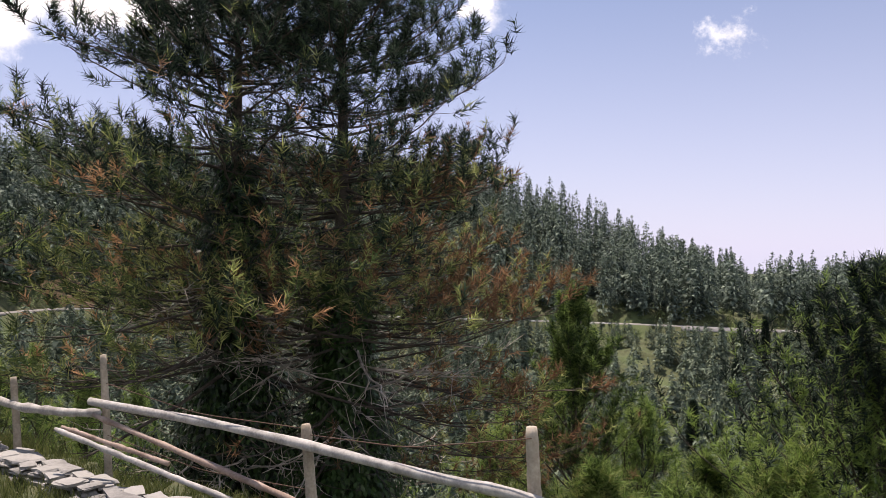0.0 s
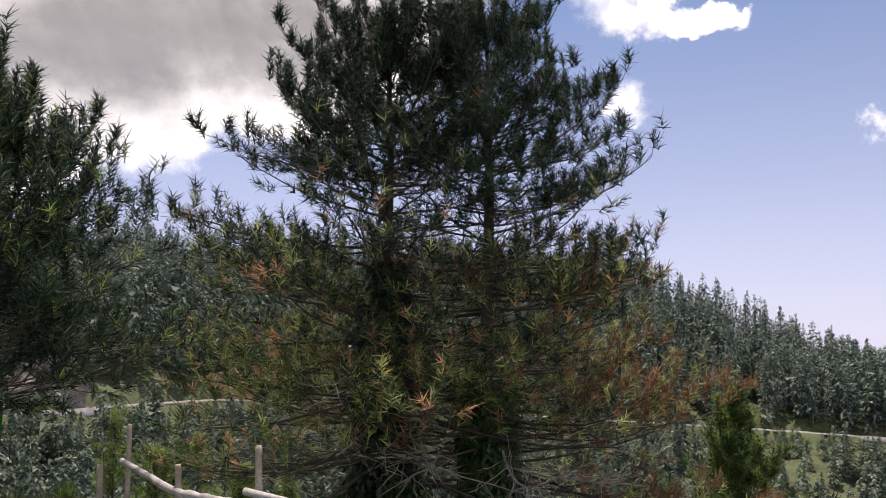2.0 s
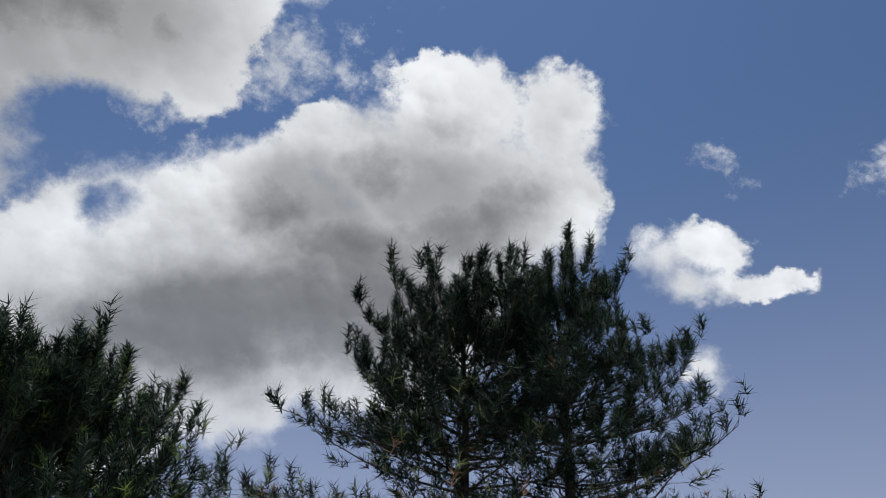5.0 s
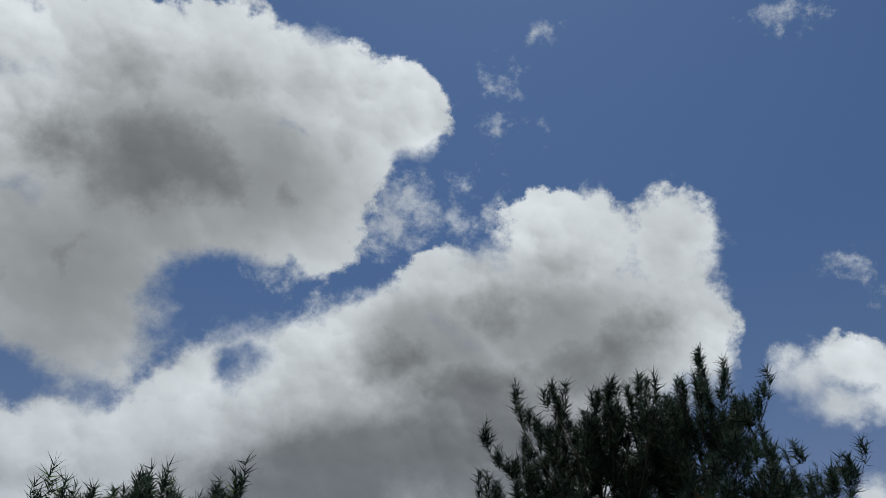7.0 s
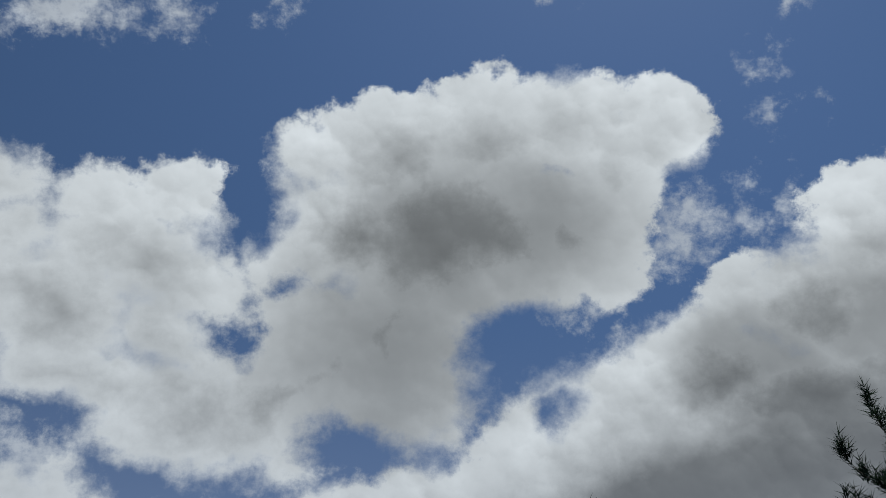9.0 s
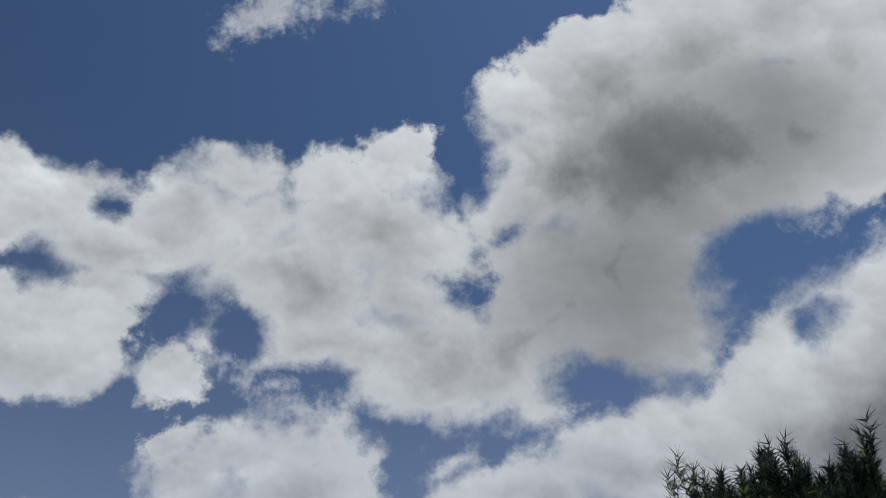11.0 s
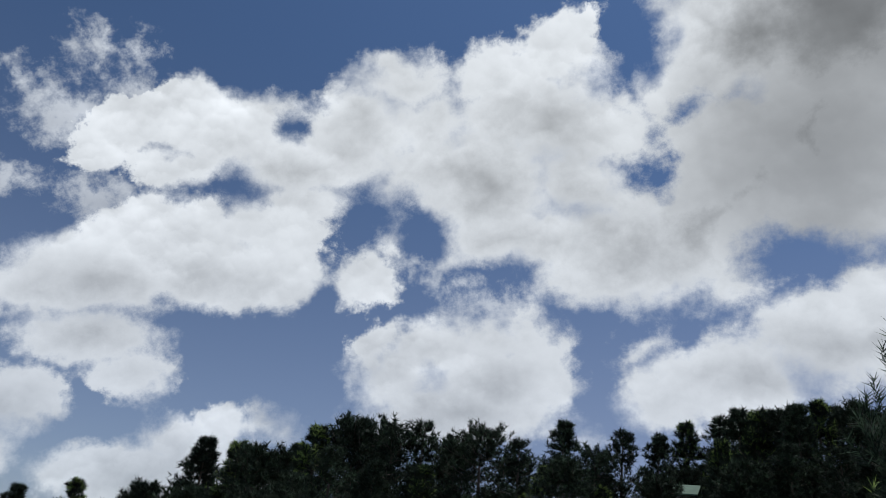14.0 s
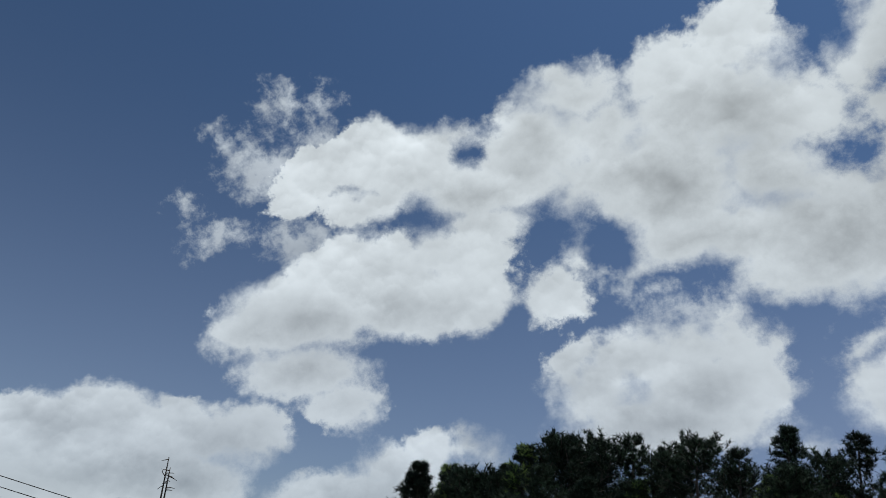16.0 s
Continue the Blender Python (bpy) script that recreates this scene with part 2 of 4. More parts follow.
belly = W.ramp(W.math("MULTIPLY_ADD", dapple, 0.25, FIELD["belly"]), -0.6, 0.85)
deep = W.ramp(W.math("MULTIPLY_ADD", dapple, 0.35, FIELD["deep"]), -0.35, 1.0)
blur = W.math("MULTIPLY_ADD", belly, 0.03, W.ramp(W.noise(chart, 5.0, 3.0, 0.5), 0.45, 0.68, 0.007, 0.05))
cover = W.ramp(thick, -0.006, blur)
thin = W.math("MULTIPLY", W.ramp(W.math("ADD", FIELD["wisp"], W.math("MULTIPLY", W.math("SUBTRACT", fray, 0.52), 0.13)), -0.008, 0.05), 0.66)
cover = W.math("MAXIMUM", cover, thin)


# light on the billows comes from above: each rounded lump is bright on top and greyer beneath
def lump_light(scale, push):
    at = W.vec("ADD", chart, stirred(scale * 1.6, push, 4.0, 0.6))
    lump = W.add("ShaderNodeTexVoronoi")
    lump.feature = "SMOOTH_F1"
    for key, value in (("Vector", at), ("Scale", scale), ("Smoothness", 0.7)):
        W.put(lump.inputs[key], value)
    off = W.vec("SUBTRACT", at, lump.outputs["Position"])
    return W.math("MULTIPLY", W.vec("DOT_PRODUCT", off, (0.35 * scale, 0.9 * scale, 0.0), 1), 1.0)


broad = W.noise(chart, 4.5, 3.0, 0.5)
relief = W.math("ADD", W.math("MULTIPLY", lump_light(9.0, 0.07), 0.15), W.math("MULTIPLY", lump_light(24.0, 0.035), 0.10))
relief = W.math("ADD", relief, W.math("MULTIPLY", lump_light(60.0, 0.016), 0.045))
relief = W.math("MULTIPLY", relief, W.ramp(broad, 0.35, 0.6, 0.4, 1.25))
relief = W.math("MULTIPLY", relief, W.math("MULTIPLY_ADD", W.math("MAXIMUM", deep, W.math("MULTIPLY", belly, 0.6)), -0.75, 1.0))
inside = W.math("MAXIMUM", W.ramp(thick, 0.0, 0.14), W.math("MULTIPLY", deep, 0.75))
shade = W.math("MULTIPLY", W.math("MINIMUM", W.math("ADD", W.math("MULTIPLY_ADD", belly, 0.25, 0.1), W.math("MULTIPLY", deep, 0.36)), 0.53), inside)
glow = W.math("MAXIMUM", W.math("SUBTRACT", W.math("ADD", 0.98, relief), shade), 0.36)
glow = W.math("POWER", glow, 1.7)
white = W.vec("MULTIPLY", W.add("ShaderNodeCombineXYZ", {0: glow, 1: glow, 2: glow}).outputs[0], (0.965, 1.0, 1.01))

sky = W.add("ShaderNodeTexSky")
sky.sky_type, sky.sun_disc = "NISHITA", False
sky.sun_elevation, sky.sun_rotation = radians(SUN_EL), radians(-SUN_AZ)
sky.altitude, sky.air_density, sky.dust_density, sky.ozone_density = 2200.0, 1.0, 0.7, 2.5
SKY, CLOUD = 0.088, 0.98
up = W.add("ShaderNodeSeparateXYZ", {0: way}).outputs[2]
haze = W.math("POWER", W.ramp(up, 0.0, 0.62, 1.0, 0.0, False), 1.9)
aureole = W.math("MULTIPLY_ADD", W.math("POWER", W.math("MAXIMUM", W.vec("DOT_PRODUCT", way, unit(SUN_AZ, SUN_EL), 1), 0.0), 2.0), 0.6, 0.7)
clear = W.scaled(W.vec("MULTIPLY", sky.outputs[0], (SKY * 0.9, SKY, SKY * 1.07)), aureole)
sunward = W.ramp(W.vec("DOT_PRODUCT", way, unit(0, 0), 1), -0.3, 0.85, 0.45, 0.9)
blue = W.mix(W.math("MULTIPLY", haze, sunward), clear, (0.43, 0.46, 0.62, 1))
# clouds go on round the rest of the sky: unseen, added as fill light
elsewhere = W.ramp(W.vec("DOT_PRODUCT", way, chart_out, 1), 0.08, -0.12)
more = W.math("MULTIPLY", W.ramp(W.noise(way, 3.2, 8.0, 0.6), 0.46, 0.56), elsewhere)
cover = W.math("MAXIMUM", cover, W.math("MULTIPLY", more, W.ramp(up, 0.02, 0.12)))
both = W.mix(W.math("MULTIPLY", cover, W.math("MULTIPLY_ADD", haze, -0.4, 1.0)), blue, W.scaled(white, CLOUD))
W.add("ShaderNodeOutputWorld", {0: W.add("ShaderNodeBackground", {0: both, 1: 1.0}).outputs[0]})

# ---- materials ----
def surface(name, dark, light, rough=0.8, scale=4.0, fine=40.0, bump=0.3, island=0.0, leaf=0.0, depth_m=0.01):
    """A matt surface between two colours, mottled at two sizes, with relief. island: how much single pieces differ; leaf: light let through."""
    mat = bpy.data.materials.new(name)
    mat.use_nodes = True
    n = Nodes(mat.node_tree)
    at = n.add("ShaderNodeTexCoord").outputs["Object"]
    coarse = n.noise(at, scale, 4.0, 0.55)
    grain = n.noise(at, fine, 5.0, 0.6)
    value = n.math("ADD", n.math("MULTIPLY", coarse, 0.65), n.math("MULTIPLY", grain, 0.35))
    if island:
        own = n.add("ShaderNodeNewGeometry").outputs["Random Per Island"]
        thing = n.add("ShaderNodeObjectInfo").outputs["Random"]
        value = n.math("ADD", value, n.math("MULTIPLY", n.math("SUBTRACT", own, 0.5), island))
        value = n.math("ADD", value, n.math("MULTIPLY", n.math("SUBTRACT", thing, 0.5), island * 0.7))
    tone = n.ramp(value, 0.28, 0.72)
    base = n.mix(tone, (*dark, 1), (*light, 1))
    shader = n.add("ShaderNodeBsdfPrincipled", {"Base Color": base, "Roughness": rough})
    shader.inputs["Specular IOR Level"].default_value = 0.3
    if bump:
        relief_node = n.add("ShaderNodeBump", {"Strength": bump, "Distance": depth_m, "Height": value})
        n.put(shader.inputs["Normal"], relief_node.outputs[0])
    result = shader.outputs[0]
    if leaf:
        through_leaf = n.add("ShaderNodeBsdfTranslucent", {0: base})
        blend = n.add("ShaderNodeMixShader", {0: leaf, 1: result, 2: through_leaf.outputs[0]})
        result = blend.outputs[0]
    n.add("ShaderNodeOutputMaterial", {0: result})
    return mat


bark = surface("pine bark", (0.03, 0.026, 0.022), (0.12, 0.10, 0.085), 0.9, 5, 60, 0.6)
twig_mat = surface("grey twig bark", (0.11, 0.09, 0.075), (0.33, 0.29, 0.25), 0.9, 6, 60, 0.4)
pale_twig = surface("bleached dead twigs", (0.27, 0.24, 0.21), (0.55, 0.5, 0.45), 0.9, 6, 60, 0.4)
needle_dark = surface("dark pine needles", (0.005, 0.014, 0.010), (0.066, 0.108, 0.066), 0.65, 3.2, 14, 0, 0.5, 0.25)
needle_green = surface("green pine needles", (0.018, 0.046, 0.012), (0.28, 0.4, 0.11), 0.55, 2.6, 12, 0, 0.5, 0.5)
needle_olive = surface("olive pine needles", (0.06, 0.1, 0.035), (0.42, 0.46, 0.17), 0.6, 3.0, 12, 0, 0.5, 0.5)
needle_dead = surface("dead rust needles", (0.16, 0.09, 0.05), (0.5, 0.3, 0.17), 0.8, 3.0, 12, 0, 0.5, 0.5)
ivy_mat = surface("ivy leaves", (0.007, 0.018, 0.007), (0.05, 0.105, 0.032), 0.3, 3.0, 14, 0, 0.5, 0.2)
# distance haze is mixed into this needle colour as a pale blue tint
fir_far = surface("haze-tinted fir needles", (0.045, 0.07, 0.056), (0.24, 0.305, 0.235), 0.8, 0.14, 0.5, 0, 0.4, 0.15)
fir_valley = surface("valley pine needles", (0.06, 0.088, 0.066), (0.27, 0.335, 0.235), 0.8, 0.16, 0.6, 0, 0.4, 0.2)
broadleaf = surface("bright shrub leaves", (0.05, 0.09, 0.02), (0.16, 0.23, 0.06), 0.6, 1.0, 6, 0, 0.4, 0.35)
broadleaf_far = surface("roadside scrub leaves", (0.06, 0.09, 0.03), (0.2, 0.26, 0.1), 0.7, 0.1, 0.8, 0, 0.4, 0.25)
# colour taken almost to black, so the backlit trees' shade is painted in
ridge_shade = surface("shade-darkened fir needles", (0.004, 0.009, 0.006), (0.021, 0.036, 0.02), 0.9, 0.5, 5, 0, 0.4, 0.05)
grass_mat = surface("grass blades", (0.05, 0.075, 0.02), (0.17, 0.19, 0.07), 0.7, 1.5, 12, 0, 0.5, 0.35)
peeled = surface("peeled grey pole wood", (0.2, 0.19, 0.18), (0.52, 0.505, 0.485), 0.8, 7, 50, 0.5, depth_m=0.006)
post_wood = surface("weathered post wood", (0.2, 0.165, 0.125), (0.5, 0.44, 0.36), 0.85, 4, 40, 0.6, depth_m=0.006)
red_wood = surface("reddish barked pole", (0.17, 0.115, 0.09), (0.44, 0.35, 0.3), 0.8, 5, 36, 0.5, depth_m=0.006)
stone_mat = surface("pale grey limestone", (0.125, 0.123, 0.12), (0.31, 0.305, 0.295), 0.85, 3, 30, 0.6, 0.4, depth_m=0.015)
cliff_mat = surface("brown grey cliff rock", (0.11, 0.10, 0.09), (0.36, 0.33, 0.29), 0.9, 0.35, 3, 0.8, depth_m=0.3)
dirt_mat = surface("orange bare earth", (0.34, 0.22, 0.13), (0.60, 0.42, 0.28), 0.95, 0.4, 3, 0.5, depth_m=0.1)
asphalt = surface("pale asphalt", (0.16, 0.155, 0.15), (0.30, 0.29, 0.275), 0.9, 0.3, 6, 0.2)
concrete = surface("grey masonry", (0.17, 0.17, 0.18), (0.34, 0.335, 0.33), 0.9, 0.5, 4, 0.4, 0.2, depth_m=0.05)
white_mat = surface("whitewashed kerb", (0.5, 0.5, 0.49), (0.8, 0.8, 0.78), 0.8, 0.8, 8, 0.2)
green_paint = surface("green painted sheet metal", (0.005, 0.13, 0.022), (0.012, 0.23, 0.045), 0.45, 1.5, 20, 0.15)
roof_green = surface("pale green roof sheet", (0.045, 0.09, 0.06), (0.09, 0.16, 0.11), 0.6, 1.5, 12, 0.2)
black_paint = surface("dark lettering paint", (0.012, 0.012, 0.012), (0.03, 0.03, 0.03), 0.6)
sheet_metal = surface("weathered tin sheet", (0.30, 0.30, 0.30), (0.52, 0.52, 0.52), 0.5, 2, 20, 0.2)
wire_mat = surface("dark cable", (0.03, 0.03, 0.03), (0.06, 0.06, 0.06), 0.6)
rust_wire = surface("rusty wire", (0.06, 0.035, 0.025), (0.14, 0.09, 0.07), 0.8)


def ground_material():
    mat = bpy.data.materials.new("grassy mountain ground")
    mat.use_nodes = True
    n = Nodes(mat.node_tree)
    at = n.add("ShaderNodeTexCoord").outputs["Object"]
    wide = n.noise(at, 0.035, 5.0, 0.6)
    middle = n.noise(at, 0.6, 5.0, 0.6)
    fine = n.noise(at, 9.0, 5.0, 0.65)
    grass = n.mix(n.ramp(middle, 0.3, 0.7), (0.022, 0.038, 0.013, 1), (0.068, 0.09, 0.033, 1))
    grass = n.mix(n.ramp(fine, 0.35, 0.75, 0.0, 0.5), grass, (0.17, 0.14, 0.08, 1))
    base = n.mix(n.ramp(wide, 0.5, 0.68, 0.0, 0.6), grass, (0.08, 0.125, 0.042, 1))
    relief_node = n.add("ShaderNodeBump", {"Strength": 0.6, "Distance": 0.08, "Height": fine})
    shader = n.add("ShaderNodeBsdfPrincipled", {"Base Color": base, "Roughness": 0.95, "Normal": relief_node.outputs[0]})
    n.add("ShaderNodeOutputMaterial", {0: shader.outputs[0]})
    return mat


ground_mat = ground_material()


# ---- mesh helpers ----
def mesh_of(name, verts, faces, smooth=False):
    """A mesh from an array of points and an array (or a list of arrays) of triangles or quads."""
    verts = np.asarray(verts, dtype=np.float32).reshape(-1, 3)
    groups = faces if isinstance(faces, list) else [faces]
    groups = [np.asarray(g, dtype=np.int32) for g in groups if len(g)]
    me = bpy.data.meshes.new(name)
    me.vertices.add(len(verts))
    me.vertices.foreach_set("co", verts.ravel())
    corners = np.concatenate([g.ravel() for g in groups])
    counts = np.concatenate([np.full(len(g), g.shape[1], dtype=np.int32) for g in groups])
    starts = np.concatenate([[0], np.cumsum(counts)[:-1]]).astype(np.int32)
    me.loops.add(len(corners))
    me.loops.foreach_set("vertex_index", corners)
    me.polygons.add(len(counts))
    me.polygons.foreach_set("loop_start", starts)
    me.polygons.foreach_set("loop_total", counts)
    if smooth:
        me.polygons.foreach_set("use_smooth", np.ones(len(counts), dtype=bool))
    me.update(calc_edges=True)
    me.validate()
    return me


def solid(name, verts, faces, material, parent=None, smooth=False, label=""):
    ob = new(name, mesh_of(name, verts, faces, smooth))
    ob.data.materials.append(material)
    if parent:
        ob.parent = parent
    if label:
        tagged(ob, label)
    return ob


def part(name, bm, material, parent=None, label="", smooth=False):
    """Links a bmesh as one mesh object under a thing."""
    me = bpy.data.meshes.new(name)
    if smooth:
        for face in bm.faces:
            face.smooth = True
    bm.to_mesh(me)
    bm.free()
    me.materials.append(material)
    ob = new(name, me)
    if parent:
        ob.parent = parent
    if label:
        tagged(ob, label)
    return ob


def tubes(lines, radii, sides):
    """Round bars along many lines of equally many points: lines (n, k, 3), radii (n, k)."""
    lines, radii = np.asarray(lines, float), np.asarray(radii, float)
    n, k, _ = lines.shape
    along = np.gradient(lines, axis=1)
    along /= np.linalg.norm(along, axis=2, keepdims=True) + 1e-9
    other = np.where(np.abs(along[..., 2:3]) > 0.8, np.array([1.0, 0, 0]), np.array([0, 0, 1.0]))
    p = np.cross(along, other)
    p /= np.linalg.norm(p, axis=2, keepdims=True) + 1e-9
    q = np.cross(along, p)
    turn = np.arange(sides) * 2 * np.pi / sides
    ring = p[:, :, None] * np.cos(turn)[:, None] + q[:, :, None] * np.sin(turn)[:, None]
    verts = lines[:, :, None] + ring * radii[:, :, None, None]
    idx = np.arange(n * k * sides).reshape(n, k, sides)
    a, b = idx[:, :-1], idx[:, 1:]
    quads = np.stack([a, np.roll(a, -1, 2), np.roll(b, -1, 2), b], -1).reshape(-1, 4)
    return verts.reshape(-1, 3), quads


def joined(pieces):
    """Points and faces of several (points, faces) pairs, as one."""
    verts, faces, start = [], [], 0
    for v, f in pieces:
        verts.append(v)
        faces.append(np.asarray(f) + start)
        start += len(v)
    return np.concatenate(verts), faces


def unit_rows(a):
    return a / (np.linalg.norm(a, axis=-1, keepdims=True) + 1e-9)


def needles(rng, spots, ways, count, length, width, spread=(15, 75), droop=0.25, brush=0.12):
    """Tufts of thin pointed needles at many spots, along many ways."""
    t = len(spots)
    w = np.repeat(ways, count, 0)
    side = unit_rows(np.cross(w, rng.normal(size=w.shape)))
    angle = np.radians(rng.uniform(*spread, size=(len(w), 1)))
    d = w * np.cos(angle) + side * np.sin(angle)
    d[:, 2] -= droop * rng.uniform(0.3, 1.0, len(w))
    d = unit_rows(d)
    root = np.repeat(spots, count, 0) - w * rng.uniform(0, brush, (len(w), 1))
    size = length * rng.uniform(0.65, 1.15, (len(w), 1))
    flat = unit_rows(np.cross(d, rng.normal(size=d.shape))) * width * 0.5
    verts = np.stack([root - flat, root + flat, root + d * size], 1).reshape(-1, 3)
    return verts, np.arange(t * count * 3).reshape(-1, 3)


def limb_lines(start, heading, rise, length, k, rng, wobble=0.05, lift=0.0):
    """Curved limbs: they leave at a heading and a rise (degrees) and bend up by lift degrees on the way."""
    n = len(start)
    steps = np.linspace(0, 1, k)
    lines = np.zeros((n, k, 3))
    lines[:, 0] = start
    for i in range(1, k):
        el = np.radians(rise + lift * steps[i] ** 1.5)
        az = np.radians(heading) + rng.normal(0, wobble, n)
        seg = np.stack([np.cos(el) * np.cos(az), np.cos(el) * np.sin(az), np.sin(el)], 1)
        lines[:, i] = lines[:, i - 1] + seg * (length / (k - 1))[:, None] + rng.normal(0, wobble * 0.25, (n, 3)) * (length / (k - 1))[:, None]
    return lines


def at_share(lines, share):
    """Points and ways at a share (0 to 1) along each line."""
    k = lines.shape[1]
    x = np.clip(share, 0, 0.999) * (k - 1)
    i = np.minimum(x.astype(int), k - 2)
    r = np.arange(len(lines))
    a, b = lines[r, i], lines[r, i + 1]
    return a + (b - a) * (x - i)[:, None], unit_rows(b - a)


def pine_parts(seed, height, girth, crown_base, reach, limbs, profile, rises, lift, twigs=9, subs=4, needle=(16, 0.17, 0.009),
               lean=(0.0, 0.0), bare=0.0, plume=0.3, fine=True, airy=0.0, tip=0.0):
    """Arrays for a pine: trunk, limbs, twigs and the tufts' spots and ways."""
    rng = np.random.default_rng(seed)
    k = 14
    z = np.linspace(0, height, k)
    sway = np.cumsum(rng.normal(0, 0.035, (k, 2)), 0) * height / 14
    spine = np.stack([sway[:, 0] + lean[0] * z / height, sway[:, 1] + lean[1] * z / height, z], 1)
    girths = girth * (1 - z / height) ** 0.8 + 0.02
    girths[0] *= 1.3
    trunk = tubes(spine[None], girths[None], 10)
    u = np.sort(rng.uniform(0, 1, limbs)) ** 0.8
    hz = crown_base + (height * 0.985 - crown_base) * u
    start = np.stack([np.interp(hz, z, spine[:, i]) for i in range(3)], 1)
    heading = (np.arange(limbs) * 137.5 + rng.uniform(-35, 35, limbs)) % 360
    length = reach * np.interp(u, np.linspace(0, 1, len(profile)), profile) * rng.uniform(0.72, 1.12, limbs)
    rise = np.interp(u, np.linspace(0, 1, len(rises)), rises) + rng.normal(0, 7, limbs)
    lines = limb_lines(start, heading, rise, length, 9, rng, 0.09, lift)
    thick = (0.006 + 0.0065 * length)[:, None] * np.linspace(1, 0.22, 9)[None]
    branch = tubes(lines, thick, 5) if fine else tubes(lines[:, ::2], thick[:, ::2], 3)
    # twigs
    m = limbs * twigs
    host = np.repeat(np.arange(limbs), twigs)
    share = np.tile(np.linspace(0.16 + 0.12 * (tip > 0), 1.0, twigs), limbs) + rng.uniform(-0.05, 0.05, m)
    spot, along = at_share(lines[host], share)
    az = np.degrees(np.arctan2(along[:, 1], along[:, 0])) + rng.choice([-1, 1], m) * rng.uniform(15, 65, m) * (share < 0.95)
    el = np.degrees(np.arcsin(np.clip(along[:, 2], -1, 1))) + rng.normal(8, 16, m)
    tl = length[host] * plume * (1.55 - 0.85 * u[host]) * rng.uniform(0.6, 1.35, m) * (1.1 - 0.5 * share) + 0.13
    tw = limb_lines(spot, az, el, tl, 5, rng, 0.12, lift * 0.8)
    twig = tubes(tw, (0.003 + 0.005 * tl)[:, None] * np.linspace(1, 0.4, 5)[None], 3)
    if not fine:
        twig = tubes(tw[::3, ::2], np.full((len(tw[::3]), 3), 0.02), 3)
    # tufts: at the twig's end and along its outer part, and on short side shoots
    n2 = m * subs
    h2 = np.repeat(np.arange(m), subs)
    s2 = np.tile(np.linspace(0.3 + 0.3 * (tip > 0), 1.0, subs), m) + rng.uniform(-0.08, 0.08, n2)
    sp, al = at_share(tw[h2], s2)
    end = s2 > 0.9
    out_az = np.degrees(np.arctan2(al[:, 1], al[:, 0])) + np.where(end, 0, rng.choice([-1, 1], n2) * rng.uniform(20, 60, n2))
    out_el = np.degrees(np.arcsin(np.clip(al[:, 2], -1, 1))) + np.where(end, 10, rng.normal(15, 18, n2))
    sl = rng.uniform(0.05, 0.2, n2) * (0.6 + 0.4 * (needle[1] / 0.17))
    if tip:  # the outer shoots of the upper crown stand up like candles
        out_el = out_el + tip * np.clip(u[host][h2] * 2.2 - 0.3, 0, 1) * np.clip(share[h2] * 2 - 0.8, 0, 1) * rng.uniform(0.5, 1.3, n2)
        out_el = np.minimum(out_el, 86)
        sl = sl * 1.3
    shoot = limb_lines(sp, out_az, out_el, sl, 3, rng, 0.08, 15)
    keep = rng.uniform(0, 1, n2) > bare * np.clip(1.5 - share[h2], 0, 1) * np.clip(1.6 - 2.2 * u[host][h2], 0, 1)
    keep &= rng.uniform(0, 1, n2) > airy * np.clip((u[host][h2] - 0.4) / 0.3, 0, 1)
    spots, ways = shoot[:, 2], unit_rows(shoot[:, 2] - shoot[:, 0])
    return rng, trunk, branch, twig, spots[keep], ways[keep], lines


# ---- the ground ----
ROAD_AZ = [-60, -30, -22, -11, 0, 11, 20, 26, 36, 46, 60]
ROAD_R = [345, 340, 335, 335, 322, 300, 280, 258, 205, 170, 150]
ROAD_Z = [-31, -31, -30.6, -29.5, -27, -23, -18.5, -16, -14.5, -13, -10]
RIDGE_AZ = [-60, -30, -25, -22, -19.4, -15, -9, -3.6, 11, 34, 46, 60]
RIDGE_Z = [-26, -32, -35, -35, -27, -12, 13, 28, 44, 29, 22, 16]
UP_AZ = [44, 56, 66, 76, 86, 93, 100, 106, 116, 135, 180]
UP_Z = [0.5, 3.0, 1.8, 0.2, -2.0, -4.0, -6.0, -8.5, -9.5, -4.0, 2.0]


